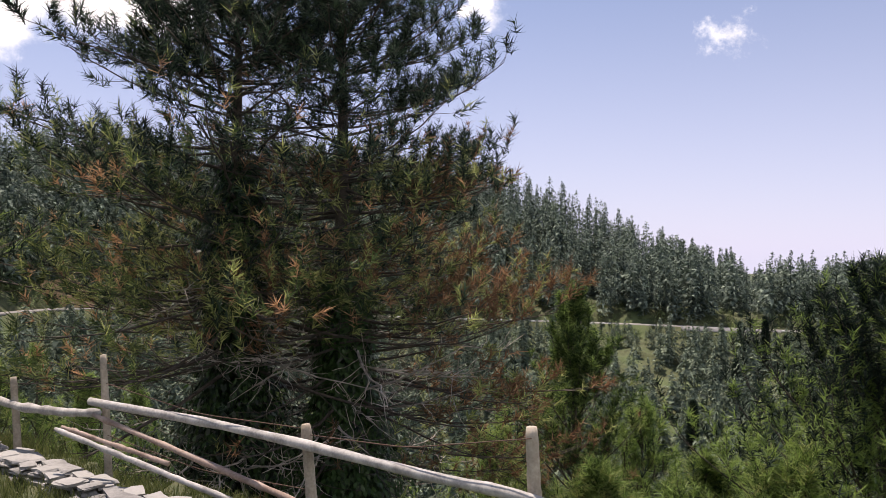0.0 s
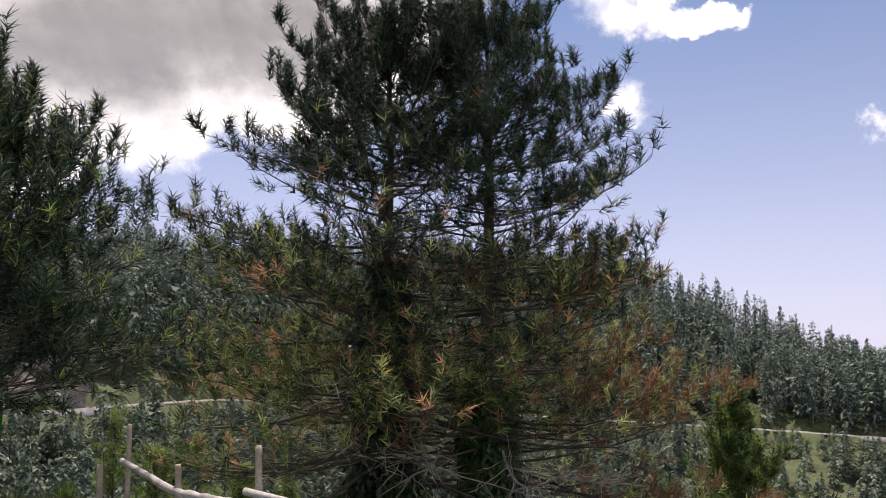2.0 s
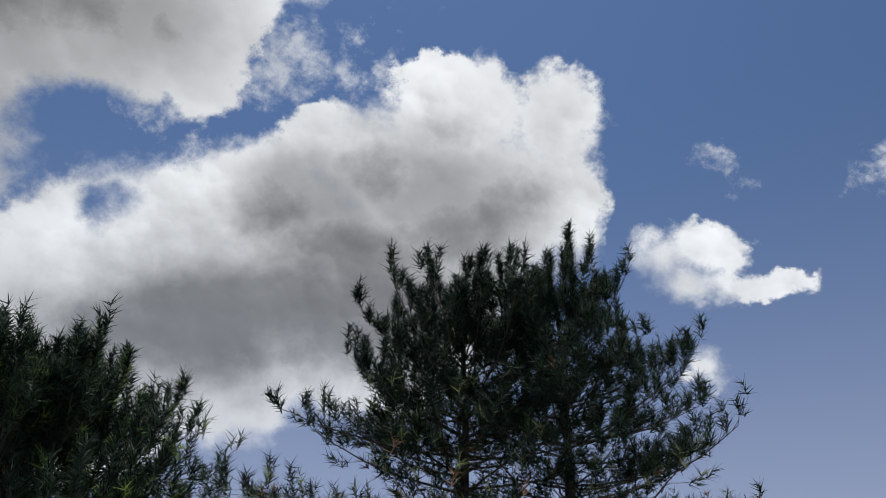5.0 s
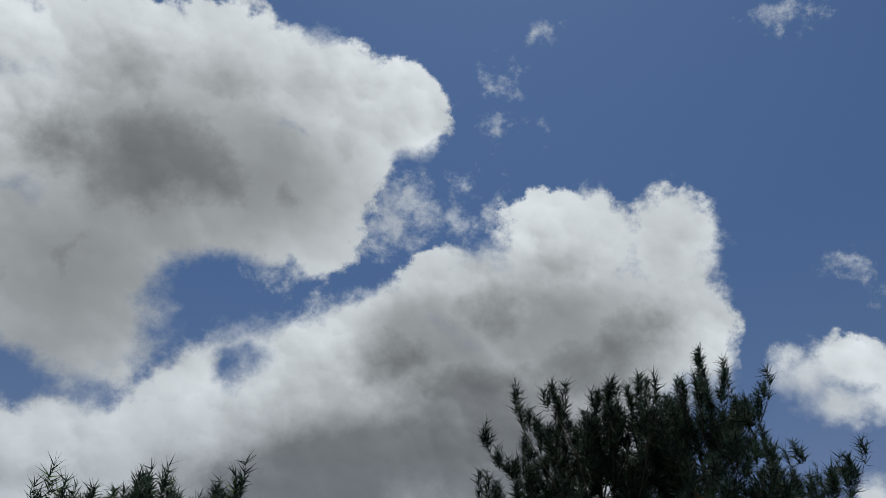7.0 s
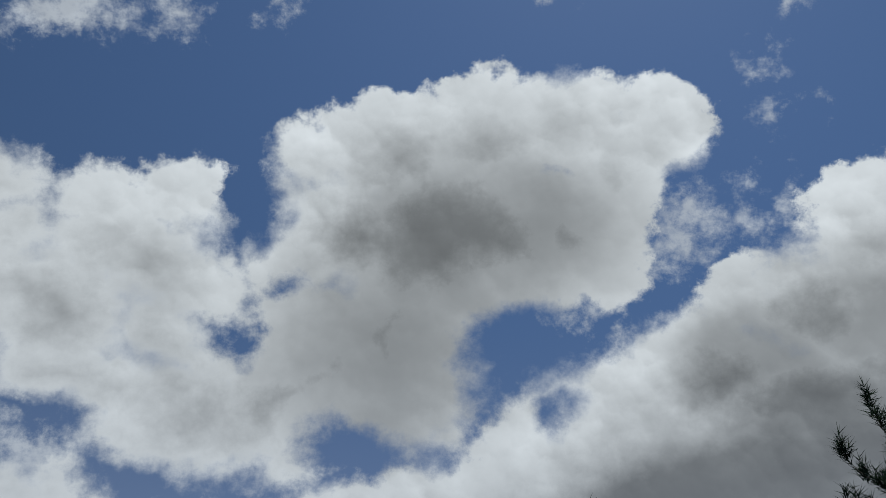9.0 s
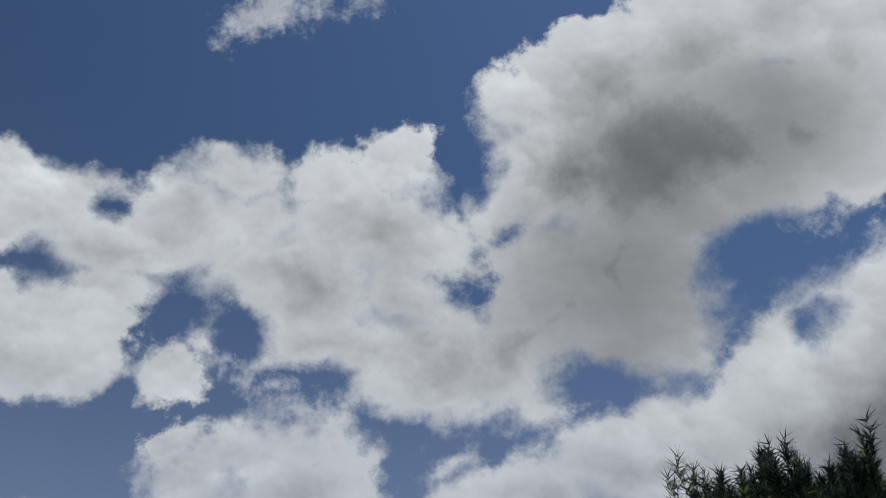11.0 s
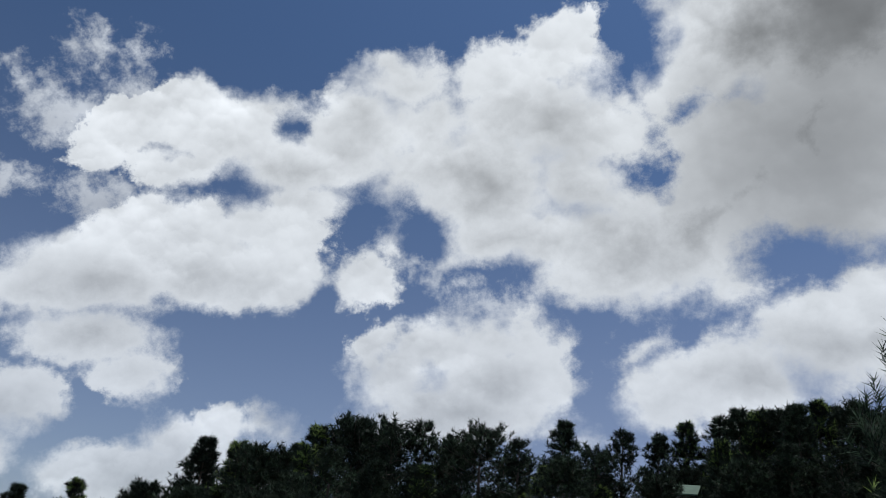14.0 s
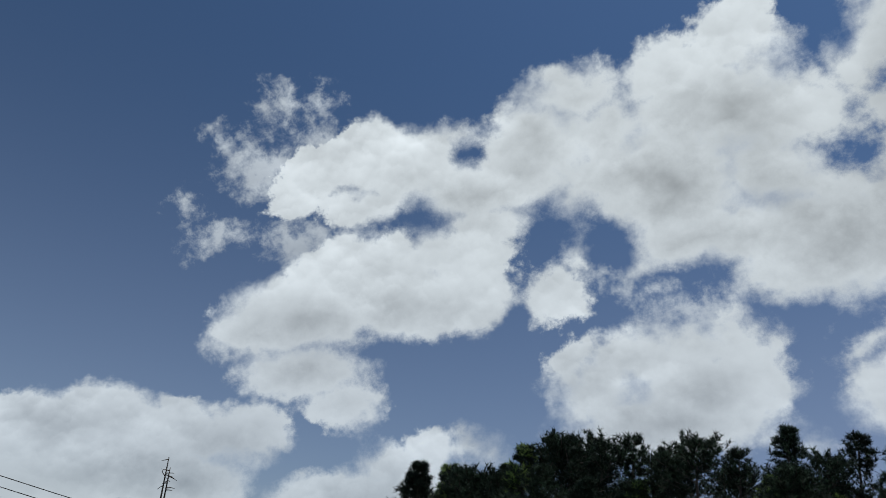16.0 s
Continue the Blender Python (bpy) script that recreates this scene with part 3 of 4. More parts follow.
def height(az, r):
    """The ground's height, az degrees to the left and r metres off (arrays)."""
    az, r = np.broadcast_arrays(np.asarray(az, float), np.asarray(r, float))
    rr, zr = np.interp(az, ROAD_AZ, ROAD_R), np.interp(az, ROAD_AZ, ROAD_Z)
    zt = np.interp(az, RIDGE_AZ, RIDGE_Z)
    # the valley side: down from the fence, across, up to the road and on to the ridge
    lip = np.interp(az, [-30, -8, 10, 22, 33, 45], [4.2, 5.2, 6.4, 8.0, 11.2, 14.0])
    xs = [0 * r, 0.55 * lip, lip, lip + 5, lip + 26, 0.3 * rr, 0.56 * rr, rr - 6, rr - 4.5, rr + 4.5, rr + 9, rr + 140, rr + 240, 0 * r + 1500, 0 * r + 4800]
    zs = [0 * r, 0 * r - 0.2, 0 * r - 0.55, 0 * r - 4.6, 0 * r - 15, zr - 13 - 0.04 * rr, zr - 12 - 0.06 * rr, zr - 3.4, zr, zr, zr + 4, zt, zt - 8,
          zt * 0 - 60, zt * 0 - 140]
    low = np.zeros_like(r)
    for i in range(len(xs) - 1):
        inside_step = (r >= xs[i]) & (r < xs[i + 1])
        f = np.clip((r - xs[i]) / np.maximum(xs[i + 1] - xs[i], 1e-6), 0, 1)
        low = np.where(inside_step, zs[i] + (zs[i + 1] - zs[i]) * f, low)
    low = np.where(r >= 4800, -140, low)
    zu = np.interp(np.abs(az), UP_AZ, UP_Z)
    high = np.interp(r, [0, 8, 25, 55], [0, 0, 0.25, 1.0]) * zu + np.interp(r, [0, 60, 150, 600, 4800], [0, 0, -4, -30, -140])
    left = np.clip((az - 43) / 9, 0, 1)
    right = np.clip((-az - 50) / 25, 0, 1)
    f = np.maximum(left, right)
    f = f * f * (3 - 2 * f)
    return low * (1 - f) + high * f


def ground_z(x, y):
    az = math.degrees(math.atan2(-x, y))
    return float(height(az, math.hypot(x, y)))


def ground_point(az, r, sink=0.0):
    p = toward(az, 0, r)
    p.z = float(height(az, r)) - sink
    return p


def build_ground():
    az = np.concatenate([np.linspace(-180, -62, 30), np.linspace(-60, 64, 249), np.linspace(66, 180, 40)])
    rad = np.concatenate([[0.0], np.linspace(0.6, 14, 40), np.geomspace(14.6, 130, 50), np.linspace(133, 420, 140), np.geomspace(425, 4800, 34)])
    A, R = np.meshgrid(az, rad, indexing="ij")
    Z = height(A, R)
    rng = np.random.default_rng(3)
    rough = rng.normal(0, 1, Z.shape)
    rough = (rough + np.roll(rough, 1, 1) + np.roll(rough, 1, 0) + np.roll(np.roll(rough, 1, 0), 1, 1)) / 4
    off_road = np.abs(R - np.interp(A, ROAD_AZ, ROAD_R)) > 8
    Z = Z + rough * np.clip(R * 0.006, 0.015, 1.2) * off_road * (R > 0.5)
    a = np.radians(A)
    verts = np.stack([-np.sin(a) * R, np.cos(a) * R, Z], -1)
    n, m = A.shape
    idx = np.arange(n * m).reshape(n, m)
    quads = np.stack([idx[:-1, :-1], idx[:-1, 1:], idx[1:, 1:], idx[1:, :-1]], -1).reshape(-1, 4)
    quads = quads[:, ::-1]
    ob = solid("ground", verts, quads, ground_mat, smooth=True)
    return tagged(ob, "grassy mountainside falling into a wooded valley", "ground", kind="structure")


build_ground()


# ---- pines ----
def pine_tree(label, seed, spot, turn, leaf_mats, leaf_split=None, group="", ivy=0.0, count=16, size=0.17, width=0.009,
              spread=(15, 75), droop=0.25, single=False, withered=0, brush=0.12, thin=None, **shape):
    """A pine with a trunk, limbs, twigs and needles. leaf_split(rng, spots) gives each tuft the number of its leaf material."""
    rng, trunk, branch, twig, spots, ways, lines = pine_parts(seed, needle=(count, size, width), **shape)
    root = new("pine_tree")
    tagged(root, label, "pine tree", group)
    if single:
        solid("trunk", trunk[0], trunk[1], bark, root, True)
        n = shape["limbs"]
        v, f = branch[0].reshape(n, -1, 3), branch[1].reshape(n, -1, 4)[0]
        for one in v:
            solid("limb", one, f, bark, root, True)
    else:
        v, f = joined([trunk, branch])
        solid("trunk", v, f, bark, root, True)
    tagged(solid("twig_mass", twig[0], twig[1], bark, root), kind="stuff")
    if thin:
        keep = rng.uniform(0, 1, len(spots)) < thin(spots)
        spots, ways = spots[keep], ways[keep]
    which = leaf_split(rng, spots) if leaf_split else np.zeros(len(spots), int)
    names = ("foliage", "yellowed_foliage", "dead_foliage")
    tags = ("", "yellowing olive needles", "dead rust-brown needles")
    for i, mat in enumerate(leaf_mats):
        pick = which == i
        if pick.any():
            v, f = needles(rng, spots[pick], ways[pick], count, size, width, spread, droop, brush)
            tagged(solid(names[i], v, f, mat, root, label=tags[i]), kind="stuff")
    if withered:
        n = withered
        z = rng.uniform(1.8, 7.2, n)
        start = np.stack([np.interp(z, trunk[0][::10, 2], trunk[0].reshape(-1, 10, 3).mean(1)[:, i]) for i in range(2)] + [z], 1)
        long = rng.uniform(1.4, 3.2, n)
        old = limb_lines(start, rng.uniform(0, 360, n), rng.normal(-8, 14, n), long, 11, rng, 0.2, 10)
        for one in range(n):
            v, f = tubes(old[[one]], (0.008 + 0.006 * long[one]) * np.linspace(1, 0.25, 11)[None], 5)
            host = np.zeros(16, int)
            share = rng.uniform(0.25, 1, 16)
            spot_t, along = at_share(old[[one]][host], share)
            az = np.degrees(np.arctan2(along[:, 1], along[:, 0])) + rng.normal(0, 50, 16)
            small = limb_lines(spot_t, az, rng.normal(-5, 30, 16), rng.uniform(0.2, 0.8, 16), 7, rng, 0.35, 15)
            v2, f2 = tubes(small, np.full((16, 1), 0.008) * np.linspace(1, 0.4, 7)[None], 3)
            v, f = joined([(v, f), (v2, f2)])
            solid("dead_branch", v, f, pale_twig, root, label="bare pale grey dead branch")
    if ivy:
        n = 64000
        z = rng.uniform(0, 1, n) ** 1.15 * ivy
        centre = np.stack([np.interp(z, trunk[0][::10, 2], trunk[0].reshape(-1, 10, 3).mean(1)[:, i]) for i in range(2)], 1)
        out = shape["girth"] * 1.0 + np.abs(rng.normal(0, 0.72, n)) * (1.15 - z / ivy) * (0.75 + 0.3 * np.sin(z * 2.1)) + 0.06
        a = rng.uniform(0, 2 * np.pi, n)
        p = np.stack([centre[:, 0] + np.cos(a) * out, centre[:, 1] + np.sin(a) * out, z], 1)
        side = unit_rows(np.stack([-np.sin(a), np.cos(a), rng.normal(0, 0.6, n)], 1))
        down = unit_rows(np.stack([np.cos(a) * 0.5, np.sin(a) * 0.5, -np.ones(n)], 1) + rng.normal(0, 0.35, (n, 3)))
        s = rng.uniform(0.03, 0.07, (n, 1))
        verts = np.stack([p, p + down * s + side * s * 0.6, p + down * s * 2.1, p + down * s - side * s * 0.6], 1).reshape(-1, 3)
        tagged(solid("ivy", verts, np.arange(n * 4).reshape(-1, 4), ivy_mat, root, label="dark green ivy climbing the trunk"), kind="stuff")
    root.matrix_world = pose(spot.x, spot.y, spot.z, 0, 0, turn)
    return root


def browning(rng, spots, low, high, amount, side=(0.0, 0.0), leaf_limit=0.12):
    """Mostly green above, yellow and rust-brown in the lower crown. side: the way towards which more of it has died."""
    z = spots[:, 2] + rng.normal(0, 0.7, len(spots))
    r = rng.uniform(0, 1, len(spots))
    patch = np.sin(spots[:, 0] * 1.9 + 1) * np.sin(spots[:, 1] * 2.3) * np.sin(spots[:, 2] * 1.7)
    inside_band = np.clip((high - z) / 1.6, 0, 1) * np.clip((z - low) / 1.5, 0, 1)
    toward_side = np.clip(1 + spots[:, 0] * side[0] + spots[:, 1] * side[1], 0.15, 2.2)
    dead = r < inside_band * amount * (0.75 + patch) * toward_side
    yellow = (rng.uniform(0, 1, len(spots)) > np.clip((z - high + 3.5) / 4, leaf_limit, 1.0)) & ~dead
    return np.where(dead, 2, np.where(yellow, 1, 0))


def sparse(spots, inner, low, live):
    """The share of tufts kept: few low down (but for the live side) and few between the two crowns. inner, live: ways seen from the trunk."""
    z = spots[:, 2]
    share = np.clip((z - low) / 1.4, 0.05, 1.0)
    share = np.maximum(share, np.clip(spots[:, 0] * live[0] + spots[:, 1] * live[1] - 0.9, 0, 0.7) * (z > low - 2.2))
    between = (spots[:, 0] * inner[0] + spots[:, 1] * inner[1] > 0.15) & (z > 7.3) & (z < 10.4)
    return np.where(between, share * 0.4, share)


def main_pines():
    base = ground_point(15.4, 13.2, 0.2)
    top = toward(14.8, 20.8, 13.2).z
    pine_tree("tall ivy-clad pine with long drooping needles", 11, base, 40, [needle_dark, needle_olive, needle_dead],
              lambda rng, s: browning(rng, s, 0.5, 9.4, 0.14), thin=lambda s: sparse(s, (0.77, -0.64), 5.6, (-0.77, 0.64)), ivy=8.4, count=16, size=0.19, width=0.016, spread=(12, 60), droop=0.5, single=True, brush=0.2,
              withered=44, height=top - base.z, girth=0.19, crown_base=4.8, reach=3.5, limbs=156, profile=[1.2, 1.2, 1.1, 0.96, 0.84, 0.7, 0.34], rises=(-12, -7, -2, 12, 46), lift=20, twigs=14,
              subs=5, bare=0.3, plume=0.18, airy=0.14, tip=30)
    base = ground_point(7.4, 13.0, 0.2)
    pine_tree("tall pine with browning lower branches", 12, base, 0, [needle_dark, needle_olive, needle_dead],
              lambda rng, s: browning(rng, s, 0.5, 9.2, 0.5, (0.3, -0.1)), thin=lambda s: sparse(s, (-1.0, 0.0), 5.4, (1.0, 0.0)), ivy=6.8, count=16, size=0.19, width=0.016, spread=(12, 60), droop=0.5, single=True, brush=0.2,
              withered=44, height=toward(7, 22.6, 13.0).z - base.z, girth=0.2, crown_base=3.6, reach=3.5, limbs=164, profile=[1.02, 1.06, 1.0, 0.88, 0.76, 0.64, 0.34], rises=(-18, -8, -2, 10, 46),
              lift=20, twigs=14, subs=5, bare=0.34, plume=0.18, airy=0.2, tip=30)


main_pines()


def side_pines():
    base = ground_point(45.0, 11.0, 0.1)
    pine_tree("dense dark green young pine beside the fence", 21, base, 0, [needle_dark, needle_green],
              lambda rng, s: (rng.uniform(0, 1, len(s)) < 0.06).astype(int), count=16, size=0.18, width=0.016, single=True, spread=(12, 62), droop=0.4, brush=0.2,
              height=toward(45, 11.8, 11).z - base.z, girth=0.14, crown_base=1.3, reach=2.6, limbs=130,
              profile=[0.8, 1.0, 1.0, 0.92, 0.8, 0.62, 0.4], rises=(-6, 44), lift=20, twigs=13, subs=5, tip=26)
    base = ground_point(-29.5, 14.0, 0.3)
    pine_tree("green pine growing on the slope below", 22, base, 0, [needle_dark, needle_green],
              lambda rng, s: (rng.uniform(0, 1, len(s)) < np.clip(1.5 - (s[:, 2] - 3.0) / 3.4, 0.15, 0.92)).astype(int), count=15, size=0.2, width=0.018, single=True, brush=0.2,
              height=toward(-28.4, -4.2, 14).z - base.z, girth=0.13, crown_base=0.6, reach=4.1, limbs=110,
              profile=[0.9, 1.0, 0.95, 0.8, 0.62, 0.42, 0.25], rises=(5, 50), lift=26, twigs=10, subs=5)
    base = ground_point(-9.5, 17.0, 0.3)
    pine_tree("young pine with yellow and brown needles", 23, base, 0, [needle_green, needle_olive, needle_dead],
              lambda rng, s: browning(rng, s, 0.0, 6.0, 0.35), count=24, size=0.2, width=0.014,
              height=toward(-9, -5.0, 17).z - base.z, girth=0.1, crown_base=0.5, reach=3.0, limbs=84,
              profile=[0.9, 1.0, 0.9, 0.75, 0.55, 0.36, 0.2], rises=(4, 58), lift=24, twigs=7, subs=4)
    for i, (az, el, r, reach) in enumerate(((-14.5, -10.5, 18.0, 2.6), (-19.0, -14.0, 15.0, 2.4), (-4.0, -11.0, 19.0, 2.6), (-24.0, -13.0, 12.0, 2.0), (-11.0, -15.5, 12.0, 1.7), (32.8, -2.8, 36.0, 3.4),
                                            (27.5, -5.0, 30.0, 2.8), (38.0, -10.0, 33.0, 2.4), (30.2, -6.5, 22.0, 2.2), (24.5, -7.5, 24.0, 2.4), (21.0, -7.0, 34.0, 3.0), (35.5, -9.0, 24.0, 2.0),
                                            (12.0, -9.0, 30.0, 2.6))):
        base = ground_point(az, r, 0.3)
        tall = max((toward(az, el, r).z - base.z) * 0.9, 2.2)
        pine_tree("bushy green pine on the valley slope", 40 + i, base, 70 * i, [needle_green, needle_olive],
                  lambda rng, s: (rng.uniform(0, 1, len(s)) < 0.2).astype(int), group="slope pines", count=13, size=0.26, width=0.014,
                  height=tall, girth=0.1, crown_base=0.4, reach=reach, limbs=60,
                  profile=[0.9, 1.0, 0.9, 0.75, 0.55, 0.36, 0.2], rises=(5, 58), lift=24, twigs=6, subs=4, fine=False)


side_pines()


# ---- the wood on the rise ----
def tall_of(tree):
    """The tree's true height, and the tree."""
    return max(v.co.z for ob in tree.children for v in ob.data.vertices), tree


def ridge_wood():
    kinds = []
    for i, (tall, reach, profile, rises) in enumerate((
            (13.0, 2.7, [1.0, 1.0, 0.95, 0.85, 0.7, 0.48, 0.2], (-4, 24)),
            (14.0, 2.3, [0.9, 1.0, 0.95, 0.8, 0.6, 0.36, 0.1], (-8, 18)),
            (13.0, 2.9, [0.8, 0.9, 1.0, 0.98, 0.85, 0.62, 0.3], (-4, 26)),
            (15.0, 2.0, [0.9, 1.0, 1.0, 0.85, 0.7, 0.46, 0.14], (-10, 16)),
            (12.0, 2.8, [0.9, 1.0, 0.95, 0.85, 0.7, 0.5, 0.24], (0, 28)))):
        kinds.append(tall_of(pine_tree("conifer in the wood on the rise, shade in its needle colour", 60 + i, Vector((0, 0, 0)), 0, [ridge_shade, needle_green if i == 1 else needle_dark],
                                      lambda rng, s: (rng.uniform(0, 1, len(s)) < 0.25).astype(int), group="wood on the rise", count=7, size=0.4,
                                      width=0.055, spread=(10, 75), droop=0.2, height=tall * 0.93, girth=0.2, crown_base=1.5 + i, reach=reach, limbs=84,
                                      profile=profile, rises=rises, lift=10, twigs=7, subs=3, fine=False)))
    tops = [(114.9, 2.5), (111.3, 2.5), (108.0, 3.3), (103.8, 3.9), (100.3, 7.3), (98.4, 7.3), (96.9, 7.4), (95.1, 7.6), (93.2, 9.2), (90.6, 10.4),
            (87.7, 10.5), (85.8, 10.5), (83.1, 9.8), (81.3, 11.0), (78.8, 10.0), (75.7, 11.5), (73.2, 10.1), (71.4, 11.2), (69.2, 11.1),
            (67.2, 12.0), (64.8, 12.6), (63.9, 13.2), (62.5, 13.0), (61.1, 13.4), (59.8, 13.5), (58.7, 13.8), (56.9, 13.8), (55.6, 13.4),
            (54.0, 13.6), (52.4, 13.5), (50.6, 13.0)]
    rng = random.Random(5)
    places = [[] for _ in kinds]
    for row in range(4):
        for i, (az, el) in enumerate(tops):
            if (row and not 54 < az < 100.5) or (row == 2 and i % 2):
                continue
            r = rng.uniform(*((56, 62), (47, 52), (64, 72), (50, 58))[row])
            el += 0.25
            if az > 101:
                r = 85
            if row:
                az, el = az + rng.uniform(-1.5, 1.5), el - (rng.uniform(2.2, 5.0) if row % 2 else rng.uniform(0.9, 2.4))
            kind = (i * 3 + row + (i // 4)) % 5
            p = ground_point(az, r, 0.2)
            scale = (toward(az, el, r).z - p.z) / kinds[kind][0]
            wide = max(scale, 0.8)
            places[kind].append(Matrix.Translation(p) @ pose(0, 0, 0, 0, 0, rng.uniform(0, 360)) @ Matrix.Diagonal((wide, wide, scale, 1)))
    for (tall, master), spots in zip(kinds, places):
        for m in spots[1:]:
            copy_thing(master, m)
        master.matrix_world = spots[0]


ridge_wood()


# ---- far woods ----
def fir_template(rng, count, slim, gap=0.0, round_top=1.3, tiers=9, leaf=1.2):
    """A small conifer, 1 m high: a thin trunk and very many small drooping sprays, gathered in uneven tiers."""
    trunk = tubes(np.array([[[0, 0, 0], [0, 0, 0.97]]]), np.array([[0.013, 0.003]]), 3)
    u = rng.uniform(0, 1, count) ** 1.15
    a = rng.uniform(0, 2 * np.pi, count)
    uneven = 1 + 0.22 * np.sin(u * tiers * 6.28 + rng.uniform(0, 6)) + 0.25 * np.sin(a * 2 + rng.uniform(0, 6) + u * 7) * np.sin(u * 11 + rng.uniform(0, 6))
    wide = slim * (1 - u ** round_top) ** 0.8 * np.minimum(1, 0.55 + u * 3) * uneven + 0.008
    r = wide * rng.uniform(0.15, 1, count) ** 0.6
    z = gap + (1 - gap) * u - 0.15 * r
    out = np.stack([np.cos(a), np.sin(a), np.zeros(count)], 1)
    side = np.stack([-np.sin(a), np.cos(a), rng.normal(0, 0.18, count)], 1)
    spot = out * r[:, None] + np.stack([0 * z, 0 * z, z], 1)
    long = leaf * (0.022 + 0.17 * wide) * rng.uniform(0.7, 1.4, count)
    tip = spot + out * (long * 0.75)[:, None] + np.stack([0 * z, 0 * z, rng.normal(-0.5, 0.28, count) * long], 1)
    half = side * (long * rng.uniform(0.28, 0.5, count))[:, None]
    v = np.stack([spot - half, spot + half, tip], 1).reshape(-1, 3)
    f = np.arange(len(v)).reshape(-1, 3)
    tv, tf = trunk
    tri_t = np.concatenate([tf[:, [0, 1, 2]], tf[:, [0, 2, 3]]])
    return np.concatenate([v, tv]), np.concatenate([f, tri_t + len(v)])


def woods(name, label, material, seed, templates, az_range, count, place, sizes):
    """Very many far firs in one mesh. place(rng, az, n) gives the distances."""
    rng = np.random.default_rng(seed)
    az = rng.uniform(*az_range, count)
    r = place(rng, az)
    # not on the road, and thinner in clearings
    rr = np.interp(az, ROAD_AZ, ROAD_R)
    x, y = -np.sin(np.radians(az)) * r, np.cos(np.radians(az)) * r
    clearing = np.sin(x * 0.047 + 1.3) * np.sin(y * 0.039 + 0.4) + 0.5 * np.sin(x * 0.11 + y * 0.07)
    keep = ((r < rr - 4.9) | (r > rr + 4.9)) & ((clearing < 0.85) | (rng.uniform(0, 1, count) < 0.2))
    keep &= ~((az > 33.5) & (az < 42) & (r > rr - 22) & (r < rr + 15))  # the bare rock above the road
    az, r, x, y = az[keep], r[keep], x[keep], y[keep]
    z = height(az, r) - 0.3
    h = rng.uniform(*sizes, len(az))
    short = (r > np.interp(az, ROAD_AZ, ROAD_R) - 30) & (r < np.interp(az, ROAD_AZ, ROAD_R) - 5)
    h = np.where(short & (h > 6), h * 0.5, h)
    turn = rng.uniform(0, 2 * np.pi, len(az))
    kind = rng.integers(0, len(templates), len(az))
    pieces = []
    for i, (tv, tf) in enumerate(templates):
        pick = kind == i
        n = pick.sum()
        if not n:
            continue
        c, s = np.cos(turn[pick])[:, None], np.sin(turn[pick])[:, None]
        wide = (h[pick] * rng.uniform(0.8, 1.25, n))[:, None]
        v = np.stack([(tv[None, :, 0] * c - tv[None, :, 1] * s) * wide + x[pick][:, None],
                      (tv[None, :, 0] * s + tv[None, :, 1] * c) * wide + y[pick][:, None],
                      tv[None, :, 2] * h[pick][:, None] + z[pick][:, None]], -1)
        f = tf[None] + (np.arange(n) * len(tv))[:, None, None]
        pieces.append((v.reshape(-1, 3), f.reshape(-1, 3)))
    v, f = joined(pieces)
    ob = solid(name, v, f, material)
    return tagged(ob, label, "forest", kind="stuff")


def far_woods():
    rng = np.random.default_rng(77)
    firs = [fir_template(rng, 250, s, g, t, 11) for s, g, t in ((0.16, 0.04, 1.1), (0.19, 0.14, 2.0), (0.16, 0.16, 1.4), (0.2, 0.06, 1.0), (0.17, 0.03, 1.2),
                                                            (0.17, 0.25, 2.6), (0.13, 0.05, 1.1))]
    pines = [fir_template(rng, 300, s, g, t, 10, 1.5) for s, g, t in ((0.2, 0.03, 1.1), (0.17, 0.02, 1.0), (0.23, 0.05, 1.5), (0.17, 0.06, 1.2))]
    scrub = [fir_template(rng, 90, s, 0.0, t, 3, 1.6) for s, t in ((0.42, 2.2), (0.55, 3.0), (0.36, 1.6))]
    woods("roadside_scrub", "low green scrub along the road banks", broadleaf_far, 12, scrub, (-46, 47), 1700,
          lambda rng, az: np.interp(az, ROAD_AZ, ROAD_R) + rng.choice([-1, 1], len(az), p=[0.45, 0.55]) * (5.0 + 16 * rng.uniform(0, 1, len(az)) ** 1.5), (1.5, 4.5))
    # both ridge forests wear the needle colour with haze in it
    woods("hillside_forest", "blue-green fir forest covering the far ridge, haze in its colour", fir_far, 8, firs, (-48, 50), 3000,
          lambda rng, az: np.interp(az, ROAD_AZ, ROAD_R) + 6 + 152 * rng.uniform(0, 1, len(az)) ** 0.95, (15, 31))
    woods("distant_forest", "conifer forest on the farther ridge, haze put into its colour", fir_far, 9, firs, (-50, -17), 520,
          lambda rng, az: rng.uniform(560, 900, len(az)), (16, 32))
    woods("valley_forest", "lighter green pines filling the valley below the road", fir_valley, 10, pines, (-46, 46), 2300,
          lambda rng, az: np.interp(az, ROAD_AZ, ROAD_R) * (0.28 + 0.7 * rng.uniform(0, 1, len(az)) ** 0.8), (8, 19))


far_woods()


